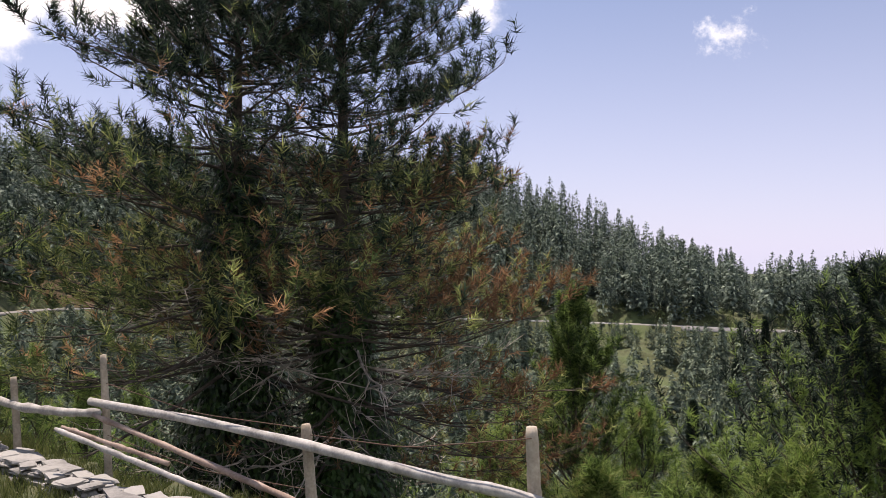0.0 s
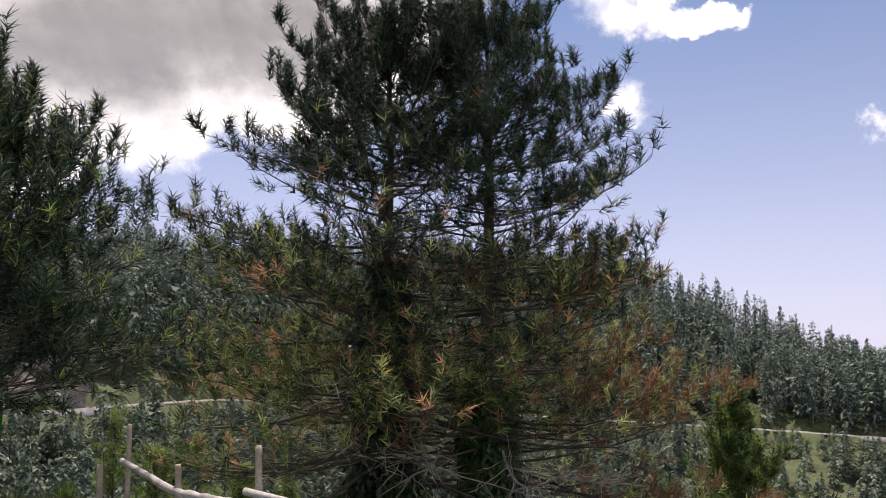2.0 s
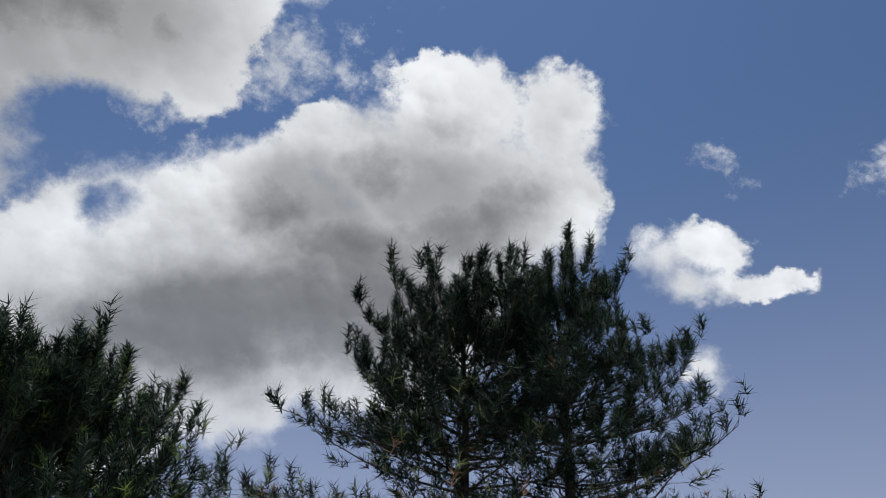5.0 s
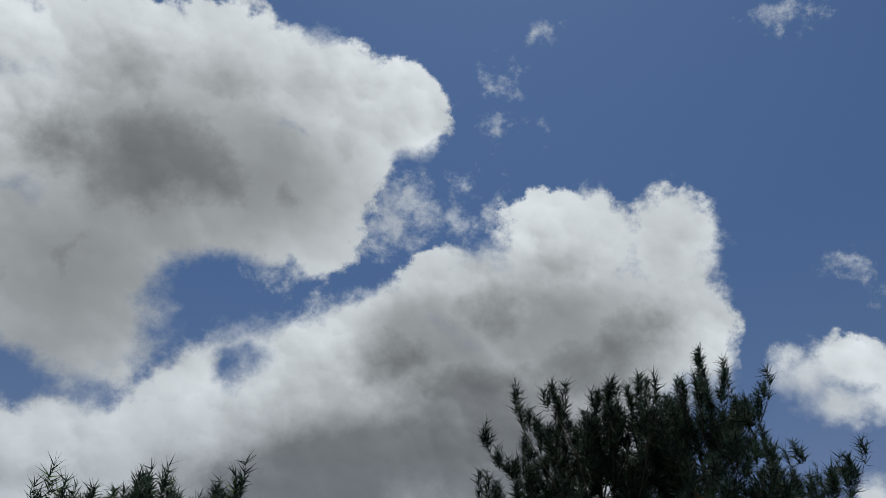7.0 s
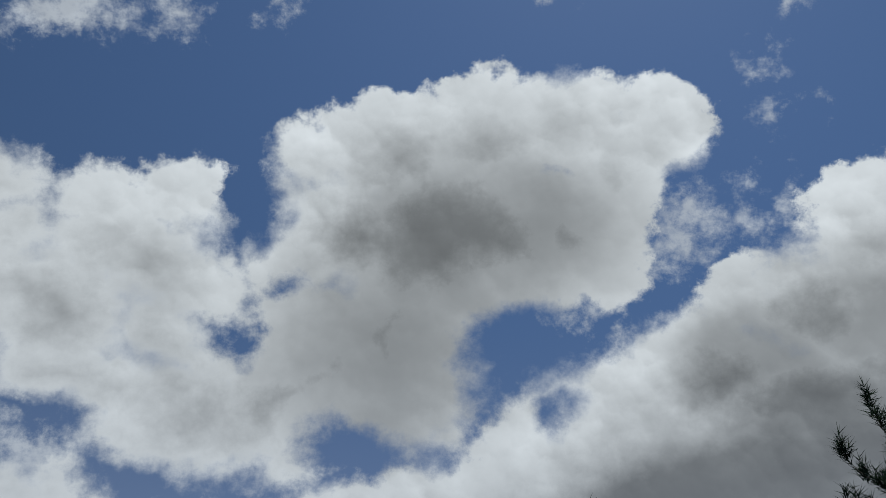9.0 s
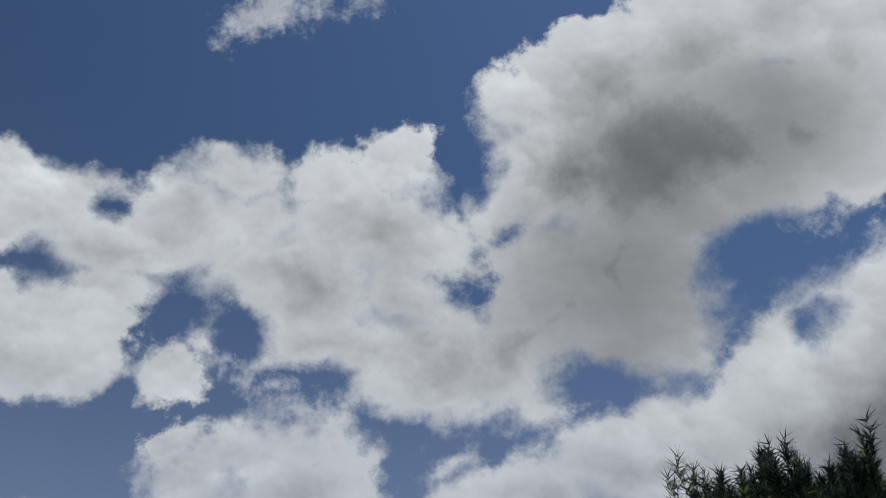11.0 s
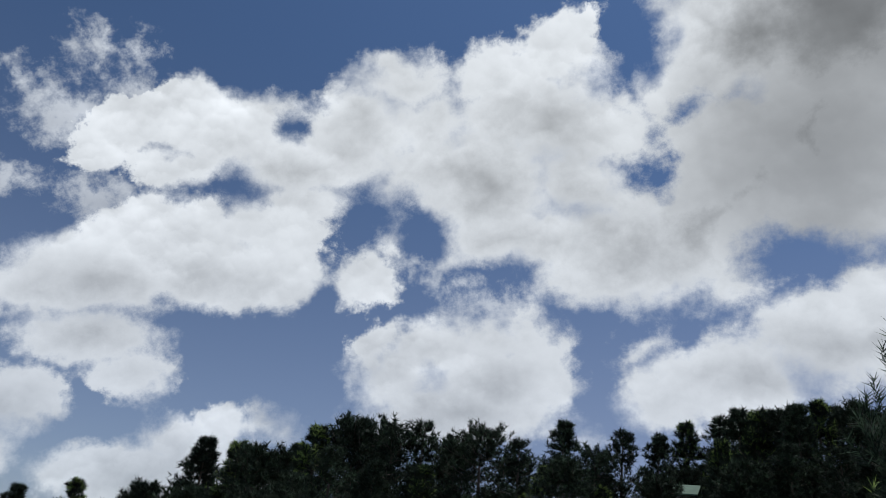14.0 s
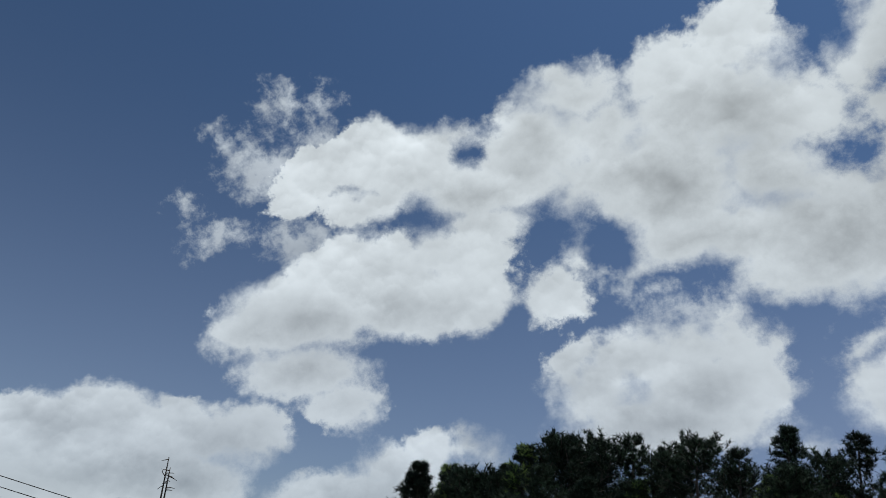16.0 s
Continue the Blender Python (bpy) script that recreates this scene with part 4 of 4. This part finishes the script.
# ---- fence ----
def rod(name, points, radii, material, parent=None, sides=10, knots=0.0, seed=0, label=""):
    """A round wooden pole through points, slightly knotty, with closed ends."""
    rng = np.random.default_rng(seed)
    pts = np.array([tuple(p) for p in points], float)
    t = np.linspace(0, 1, len(pts))
    k = 26
    fine_t = np.linspace(0, 1, k)
    line = np.stack([np.interp(fine_t, t, pts[:, i]) for i in range(3)], 1)
    for _ in range(3):
        line[1:-1] = (line[:-2] + 2 * line[1:-1] + line[2:]) / 4
    line[1:-1] += rng.normal(0, knots * 0.3, (k - 2, 3))
    rad = np.interp(fine_t, np.linspace(0, 1, len(radii)), radii) + np.abs(rng.normal(0, knots, k))
    rad[0] *= 0.85
    rad[-1] *= 0.85
    v, f = tubes(line[None], rad[None], sides)
    v = np.concatenate([v, line[[0]], line[[-1]]])
    n = len(v)
    ring = np.arange(sides)
    caps = np.concatenate([np.stack([np.roll(ring, -1), ring, np.full(sides, n - 2)], 1),
                           np.stack([ring, np.roll(ring, -1), np.full(sides, 0)], 1) + (k - 1) * sides])
    caps[sides:, 2] = n - 1
    return solid(name, v, [f, caps], material, parent, True, label)


def fence():
    root = new("fence")
    tagged(root, "rough wooden pole fence with peeled rails", "fence")
    posts = ((-6.5, -12.8, 4.9, 0.043, -6.9), (10.0, -12.5, 6.0, 0.042, 9.4), (23.6, -7.1, 7.6, 0.032, 23.2), (28.9, -8.2, 8.8, 0.034, 28.6),
             (32.1, -5.5, 10.2, 0.028, 32.0), (33.8, -8.0, 10.6, 0.042, 33.7))
    for i, (az, el, r, girth, foot_az) in enumerate(posts):
        foot = ground_point(foot_az, r, 0.25)
        top = toward(az, el, r)
        rod("post", [foot, foot.lerp(top, 0.5) + Vector((0.01, 0, 0)), top], [girth * 1.1, girth, girth * 0.92], post_wood, root, 10, 0.0025, i)
    rod("rail", [toward(24.4, -10.1, 7.5), toward(17, -12.0, 6.75), toward(10.0, -13.9, 5.92), toward(1.5, -16.2, 5.3), toward(-6.8, -17.6, 4.8), toward(-20, -21.5, 4.4)],
        [0.037, 0.034, 0.034, 0.033, 0.032, 0.03], peeled, root, 12, 0.006, 21, "peeled pale grey rail")
    rod("rail", [toward(32.5, -7.8, 10.1), toward(29.0, -10.0, 8.72), toward(26.0, -10.7, 8.1), toward(23.9, -10.9, 7.5)], [0.032, 0.036, 0.036, 0.032], peeled, root, 12,
        0.006, 22, "peeled pale grey rail")
    # fallen poles leaning against the lower side
    rod("fallen_pole", [toward(24.2, -11.0, 7.45), toward(10.0, -18.0, 6.00)], [0.018, 0.022, 0.025], red_wood, root, 10, 0.004, 23,
        "reddish half-barked pole")
    rod("fallen_pole", [toward(26.5, -11.7, 7.30), toward(14.6, -17.6, 6.30)], [0.018, 0.021, 0.023], peeled, root, 10, 0.004, 24,
        "pale split pole")
    rod("fallen_pole", [toward(26.1, -11.6, 7.35), toward(19.4, -14.6, 6.75)], [0.014, 0.018, 0.02], red_wood, root, 8, 0.004, 25,
        "thin reddish pole")
    for i, (a, b) in enumerate((((23.4, -9.0, 7.55), (10.0, -12.8, 6.0)), ((10.0, -13.2, 6.0), (-6.5, -13.6, 4.85)), ((23.3, -12.4, 7.5), (9.6, -17.0, 6.0)))):
        pa, pb = toward(*a), toward(*b)
        mid = pa.lerp(pb, 0.5) - Vector((0, 0, 0.08))
        rod("wire", [pa, mid, pb], [0.004, 0.004], rust_wire, root, 4, 0.0, 30 + i, "rusty barbed wire")


fence()


# ---- dry stone edge ----
def stone_edge():
    rng = random.Random(9)
    root = new("stone_wall")
    tagged(root, "low dry-laid wall of pale flat stones", "stone wall")
    line = [(35.5, 10.4), (33.8, 10.0), (31.5, 9.3), (29.6, 8.6), (27.2, 7.7), (24.6, 7.0), (21.2, 6.35), (17.0, 5.9), (11.0, 5.5)]
    pts = [ground_point(a, r) for a, r in line]
    step, total = 0.0, sum((b - a).length for a, b in zip(pts, pts[1:]))
    while step < total:
        left_over, i = step, 0
        while i < len(pts) - 2 and left_over > (pts[i + 1] - pts[i]).length:
            left_over -= (pts[i + 1] - pts[i]).length
            i += 1
        along = (pts[i + 1] - pts[i]).normalized()
        across = Vector((-along.y, along.x, 0)).normalized()
        here = pts[i] + along * left_over
        for layer in range(4):
            for lane in (-0.1, 0.09):
                size = Vector((rng.uniform(0.14, 0.3), rng.uniform(0.1, 0.2), rng.uniform(0.022, 0.045)))
                at = here + across * (lane + rng.uniform(-0.04, 0.04)) + along * rng.uniform(-0.08, 0.08)
                at.z = ground_z(at.x, at.y) + 0.015 + layer * 0.042
                bm = bmesh.new()
                bmesh.ops.create_cube(bm, size=1.0)
                bmesh.ops.subdivide_edges(bm, edges=bm.edges[:], cuts=1, use_grid_fill=True)
                for v in bm.verts:
                    v.co = Vector((v.co.x * size.x, v.co.y * size.y, v.co.z * size.z)) * (1 - 0.28 * max(0, v.co.length - 0.55))
                    v.co += Vector((rng.uniform(-1, 1) * size.x, rng.uniform(-1, 1) * size.y, rng.uniform(-1, 1) * size.z)) * 0.09
                tilt = Euler((rng.uniform(-0.07, 0.07), rng.uniform(-0.07, 0.07), math.atan2(along.y, along.x) + rng.uniform(-0.5, 0.5)))
                bmesh.ops.transform(bm, matrix=Matrix.LocRotScale(at, tilt, None), verts=bm.verts[:])
                part("stone", bm, stone_mat, root)
        step += rng.uniform(0.22, 0.3)


stone_edge()


def boulders():
    for i, (az, el, r, s) in enumerate(((33.9, -10.4, 9.7, 0.17), (32.2, -10.8, 9.3, 0.2), (30.8, -11.2, 9.0, 0.18), (36.3, -9.8, 10.5, 0.16))):
        rng = np.random.default_rng(90 + i)
        bm = bmesh.new()
        bmesh.ops.create_icosphere(bm, subdivisions=3, radius=1.0)
        for v in bm.verts:
            k = 1 + 0.25 * noise.noise(v.co * 1.4 + Vector((i * 7, 0, 0))) + 0.08 * noise.noise(v.co * 5)
            v.co = Vector((v.co.x * s * 1.5 * k, v.co.y * s * k, v.co.z * s * 0.45 * k))
        ob = part("boulder", bm, stone_mat)
        p = ground_point(az, r)
        ob.matrix_world = pose(p.x, p.y, p.z + s * 0.2, 0, 0, float(rng.uniform(0, 180)))
        tagged(ob, "pale grey boulder at the end of the wall", "boulder", "boulders by the fence")


boulders()


# ---- grass on the near bank ----
def grass():
    rng = np.random.default_rng(31)
    n = 45000
    az = rng.uniform(8, 48, n)
    r = rng.uniform(4.6, 12.0, n)
    x, y = -np.sin(np.radians(az)) * r, np.cos(np.radians(az)) * r
    p = np.stack([x, y, height(az, r) - 0.01], 1)
    a = rng.uniform(0, 2 * np.pi, n)
    h = rng.uniform(0.05, 0.16, n) * np.where(r > 9, 1.7, 1.0)
    side = np.stack([np.cos(a), np.sin(a), np.zeros(n)], 1) * 0.006
    lean = rng.normal(0, 0.35, (n, 3)) * h[:, None]
    lean[:, 2] = h
    v = np.stack([p - side, p + side, p + lean], 1).reshape(-1, 3)
    ob = solid("grass", v, np.arange(3 * n).reshape(-1, 3), grass_mat)
    tagged(ob, "short sunlit meadow grass on the bank", "grass", kind="stuff")


grass()


# ---- the green cabin ----
def cabin():
    root = new("green_cabin")
    tagged(root, "bright green sheet-metal cabin with a tin roof", "cabin")
    p = ground_point(43.1, 13.0, 0.1)
    top = toward(40, -4.0, 13.0).z - p.z
    right = Vector((math.cos(radians(42.5)), math.sin(radians(42.5)), 0))

    def block(name, cx, cy, cz, sx, sy, sz, mat, parent=root, bevel=0.012, label=""):
        bm = bmesh.new()
        bmesh.ops.create_cube(bm, size=1.0)
        for v in bm.verts:
            v.co = Vector((v.co.x * sx + cx, v.co.y * sy + cy, v.co.z * sz + cz))
        bmesh.ops.bevel(bm, geom=bm.edges[:], offset=bevel, segments=2, affect="EDGES")
        return part(name, bm, mat, parent, label)

    width = 1.5
    block("wall_panel", 0.0, 0.0, top * 0.5, width, 1.2, top, green_paint)
    bm = bmesh.new()
    steps = 46
    rows = []
    for j in (-0.7, 0.7):
        rows.append([bm.verts.new((-width / 2 - 0.08 + (width + 0.16) * i / steps, j, top + 0.035 + 0.012 * math.sin(i * 1.57) + 0.03 * j)) for i in range(steps + 1)])
    for i in range(steps):
        bm.faces.new((rows[0][i], rows[0][i + 1], rows[1][i + 1], rows[1][i]))
    bmesh.ops.solidify(bm, geom=bm.faces[:], thickness=0.01)
    part("roof", bm, sheet_metal, root, "weathered corrugated tin roof")
    block("corner_trim", width / 2 - 0.015, -0.6, top * 0.5, 0.04, 0.03, top, green_paint, bevel=0.004)
    for i, (x, z, w, h) in enumerate(((0.36, -0.52, 0.05, 0.34), (0.52, -0.46, 0.11, 0.1), (0.5, -0.57, 0.05, 0.2), (0.14, -0.5, 0.2, 0.09), (-0.1, -0.55, 0.06, 0.3), (-0.32, -0.5, 0.22, 0.1))):
        block("lettering_bar", x, -0.606, top + z, w, 0.01, h, black_paint, bevel=0.002)
    root.matrix_world = Matrix.Translation(p) @ pose(0, 0, 0, 0, 0, 42.5)


cabin()


# ---- road over the valley ----
def road():
    az = np.linspace(-32, 47, 240)
    rr, zr = np.interp(az, ROAD_AZ, ROAD_R), np.interp(az, ROAD_AZ, ROAD_Z)
    a = np.radians(az)
    v = []
    for off, up in ((-3.6, 0.06), (3.6, 0.06), (3.6, -0.6), (-3.6, -0.6)):
        v.append(np.stack([-np.sin(a) * (rr + off), np.cos(a) * (rr + off), zr + up], 1))
    v = np.stack(v, 1)
    n = len(az)
    idx = np.arange(n * 4).reshape(n, 4)
    quads = np.stack([idx[:-1], np.roll(idx[:-1], -1, 1), np.roll(idx[1:], -1, 1), idx[1:]], -1).reshape(-1, 4)
    tagged(solid("road", v.reshape(-1, 3), quads, asphalt), "pale asphalt mountain road along the hillside", "road", kind="structure")
    # bare cut bank above it
    bank = []
    for off, up in ((3.8, 0.05), (4.9, 0.9), (6.5, 2.0)):
        jag = np.random.default_rng(4).normal(0, 0.35, n)
        bank.append(np.stack([-np.sin(a) * (rr + off + jag), np.cos(a) * (rr + off + jag), zr + up + jag * 0.5], 1))
    bank = np.stack(bank, 1)
    idx = np.arange(n * 3).reshape(n, 3)
    quads = np.stack([idx[:-1, :-1], idx[:-1, 1:], idx[1:, 1:], idx[1:, :-1]], -1).reshape(-1, 4)
    tagged(solid("road_bank", bank.reshape(-1, 3), quads, ground_mat), "grassy earth cut above the road", "bank", kind="structure")
    # white kerb blocks on the valley side
    rng = random.Random(2)
    made = None
    step = -26.0
    while step < 3:
        r = float(np.interp(step, ROAD_AZ, ROAD_R)) - 4.0
        p = toward(step, 0, r)
        p.z = float(np.interp(step, ROAD_AZ, ROAD_Z)) + 0.22
        m = pose(p.x, p.y, p.z, 0, 0, step)
        if made is None:
            bm = bmesh.new()
            bmesh.ops.create_cube(bm, size=1.0)
            for v2 in bm.verts:
                v2.co = Vector((v2.co.x * 1.5, v2.co.y * 0.45, v2.co.z * 0.5))
            bmesh.ops.bevel(bm, geom=bm.edges[:], offset=0.06, segments=1, affect="EDGES")
            made = part("parapet_block", bm, white_mat)
            tagged(made, "whitewashed parapet block along the road", "parapet", "roadside parapet blocks")
            made.matrix_world = m
        else:
            copy_thing(made, m)
        step += rng.choice((0.5, 0.7, 0.9, 1.6))


road()


def retaining_wall(az0, az1, tall, label):
    az = np.linspace(az0, az1, 40)
    rr, zr = np.interp(az, ROAD_AZ, ROAD_R) - 4.4, np.interp(az, ROAD_AZ, ROAD_Z)
    a = np.radians(az)
    v = []
    for off, up in ((0.0, 0.5), (0.8, 0.5), (0.8, -tall), (-0.6, -tall)):
        v.append(np.stack([-np.sin(a) * (rr + off), np.cos(a) * (rr + off), zr + up], 1))
    v = np.stack(v, 1).reshape(-1, 3)
    n = len(az)
    idx = np.arange(n * 4).reshape(n, 4)
    quads = np.stack([idx[:-1], np.roll(idx[:-1], -1, 1), np.roll(idx[1:], -1, 1), idx[1:]], -1).reshape(-1, 4)
    ends = np.array([[0, 3, 2, 1], [4 * n - 4, 4 * n - 3, 4 * n - 2, 4 * n - 1]])
    tagged(solid("retaining_wall", v, [quads, ends], concrete), label, "retaining wall", kind="structure")


retaining_wall(32.5, 38.5, 4.2, "grey masonry wall holding up the road")
retaining_wall(-23.5, -17.0, 3.6, "grey masonry wall under the road bend")


def crag(name, label, mat, az, r, sx, sy, sz, sink, seed):
    bm = bmesh.new()
    bmesh.ops.create_icosphere(bm, subdivisions=5, radius=1.0)
    for v in bm.verts:
        d = v.co.copy()
        k = 1 + 0.3 * noise.noise(d * 2.0 + Vector((seed, 0, 0))) + 0.16 * noise.noise(Vector((d.x * 9, d.y * 9, d.z * 2.5))) + 0.07 * noise.noise(d * 17)
        v.co = Vector((d.x * sx, d.y * sy, d.z * sz)) * k
    ob = part(name, bm, mat)
    p = ground_point(az, r, sink)
    ob.matrix_world = pose(p.x, p.y, p.z, 0, 0, az)
    return tagged(ob, label, "rock face")


crag("rock_face", "brown-grey rock cliff above the road", cliff_mat, 36.9, 214, 7.0, 5.0, 11.0, 2.0, 3)
crag("rock_face", "pale fractured rock outcrop above the road", cliff_mat, 40.2, 195, 9.0, 5.0, 11.5, 1.0, 5)
crag("earth_slip", "bare orange earth slope beside the road", dirt_mat, 26.0, 266, 9.0, 4.0, 7.5, 2.5, 8)


# ---- tall cypresses by the road ----
def cypress(label, seed, az, r, tall, group=""):
    rng = np.random.default_rng(seed)
    root = new("cypress_tree")
    tagged(root, label, "cypress tree", group)
    v, f = tubes(np.array([[[0, 0, 0], [0, 0, tall * 0.9]]]), np.array([[0.2, 0.05]]), 6)
    solid("trunk", v, f, bark, root, True)
    n = 1300
    z = rng.uniform(0.05, 1, n)
    out = 0.085 * tall * np.sin(np.pi * np.clip(z * 0.86 + 0.1, 0, 1)) ** 0.7 * np.sqrt(rng.uniform(0.2, 1, n))
    a = rng.uniform(0, 2 * np.pi, n)
    spots = np.stack([np.cos(a) * out, np.sin(a) * out, z * tall], 1)
    ways = unit_rows(np.stack([np.cos(a) * 0.5, np.sin(a) * 0.5, np.ones(n)], 1))
    v, f = needles(rng, spots, ways, 5, tall * 0.055, tall * 0.011, (5, 60), 0.0, 0.3)
    solid("crown", v, f, needle_dark, root)
    p = ground_point(az, r, 0.2)
    root.matrix_world = pose(p.x, p.y, p.z)


for i, (az, el, r) in enumerate(((-20.9, -5.0, 300), (-22.5, -4.6, 296), (-20.6, -7.5, 260), (-17.8, -10.5, 215))):
    cypress("tall dark columnar cypress below the road", 200 + i, az, r, toward(az, el, r).z - float(height(az, r)), "columnar cypresses")


# ---- dead tree and cables at the end of the turn ----
def dead_tree():
    rng = np.random.default_rng(17)
    root = new("dead_tree")
    tagged(root, "bare dead conifer with two thin stems", "dead tree")
    base = ground_point(117.3, 68, 0.2)
    top = toward(117.8, 5.3, 68)
    for j, off in enumerate((Vector((0, 0, 0)), Vector((0.25, 0.45, -0.8)))):
        a, b = base + off * 0.6, top + off
        a.z = base.z
        rod("stem", [a, a.lerp(b, 0.5), b], [0.2, 0.14, 0.035], bark, root, 7, 0.004, 50 + j)
        n = 30
        u = rng.uniform(0.55, 0.99, n)
        start = np.array([tuple(a.lerp(b, float(q))) for q in u])
        lines = limb_lines(start, rng.uniform(0, 360, n), rng.normal(0, 12, n), rng.uniform(0.9, 2.7, n) * (1.3 - u), 5, rng, 0.25, -14)
        v, f = tubes(lines, np.full((n, 1), 0.045) * np.linspace(1, 0.4, 5)[None], 4)
        solid("bare_branches", v, f, bark, root)


dead_tree()


def cables():
    for i, drop in enumerate((0.0, 0.55)):
        curve = [toward(150, 6.5, 52) - Vector((0, 0, drop)), toward(136, 4.2, 50) - Vector((0, 0, drop)), toward(123.6, 2.0, 52) - Vector((0, 0, drop)),
                 toward(121.4, 1.7, 53) - Vector((0, 0, drop)), toward(112, 0.9, 62) - Vector((0, 0, drop))]
        ob = rod("power_cable", curve, [0.025, 0.025], wire_mat, None, 5, 0.0, 70 + i)
        tagged(ob, "thin dark overhead power cable", "cable", "overhead cables")


cables()


# ---- the hut in the wood ----
def hut():
    root = new("hut")
    tagged(root, "small hut with a green tin roof among the trees", "hut")
    p = ground_point(68.0, 53, 0.1)
    top = toward(68.0, 7.9, 53).z - p.z
    bm = bmesh.new()
    bmesh.ops.create_cube(bm, size=1.0)
    for v in bm.verts:
        v.co = Vector((v.co.x * 2.6, v.co.y * 2.4, (v.co.z + 0.5) * (top - 0.7)))
    bmesh.ops.bevel(bm, geom=bm.edges[:], offset=0.03, segments=1, affect="EDGES")
    part("wall", bm, concrete, root)
    bm = bmesh.new()
    outline = [(-1.6, top - 0.75), (0.0, top), (1.6, top - 0.75), (1.6, top - 0.83), (0.0, top - 0.1), (-1.6, top - 0.83)]
    ends = [[bm.verts.new((y, x, z)) for x, z in outline] for y in (-1.6, 1.6)]
    for i in range(6):
        j = (i + 1) % 6
        bm.faces.new((ends[0][i], ends[0][j], ends[1][j], ends[1][i]))
    bm.faces.new(ends[0][::-1])
    bm.faces.new(ends[1])
    part("roof", bm, roof_green, root, "pale green tin roof")
    root.matrix_world = Matrix.Translation(p) @ pose(0, 0, 0, 0, 0, 60)


hut()
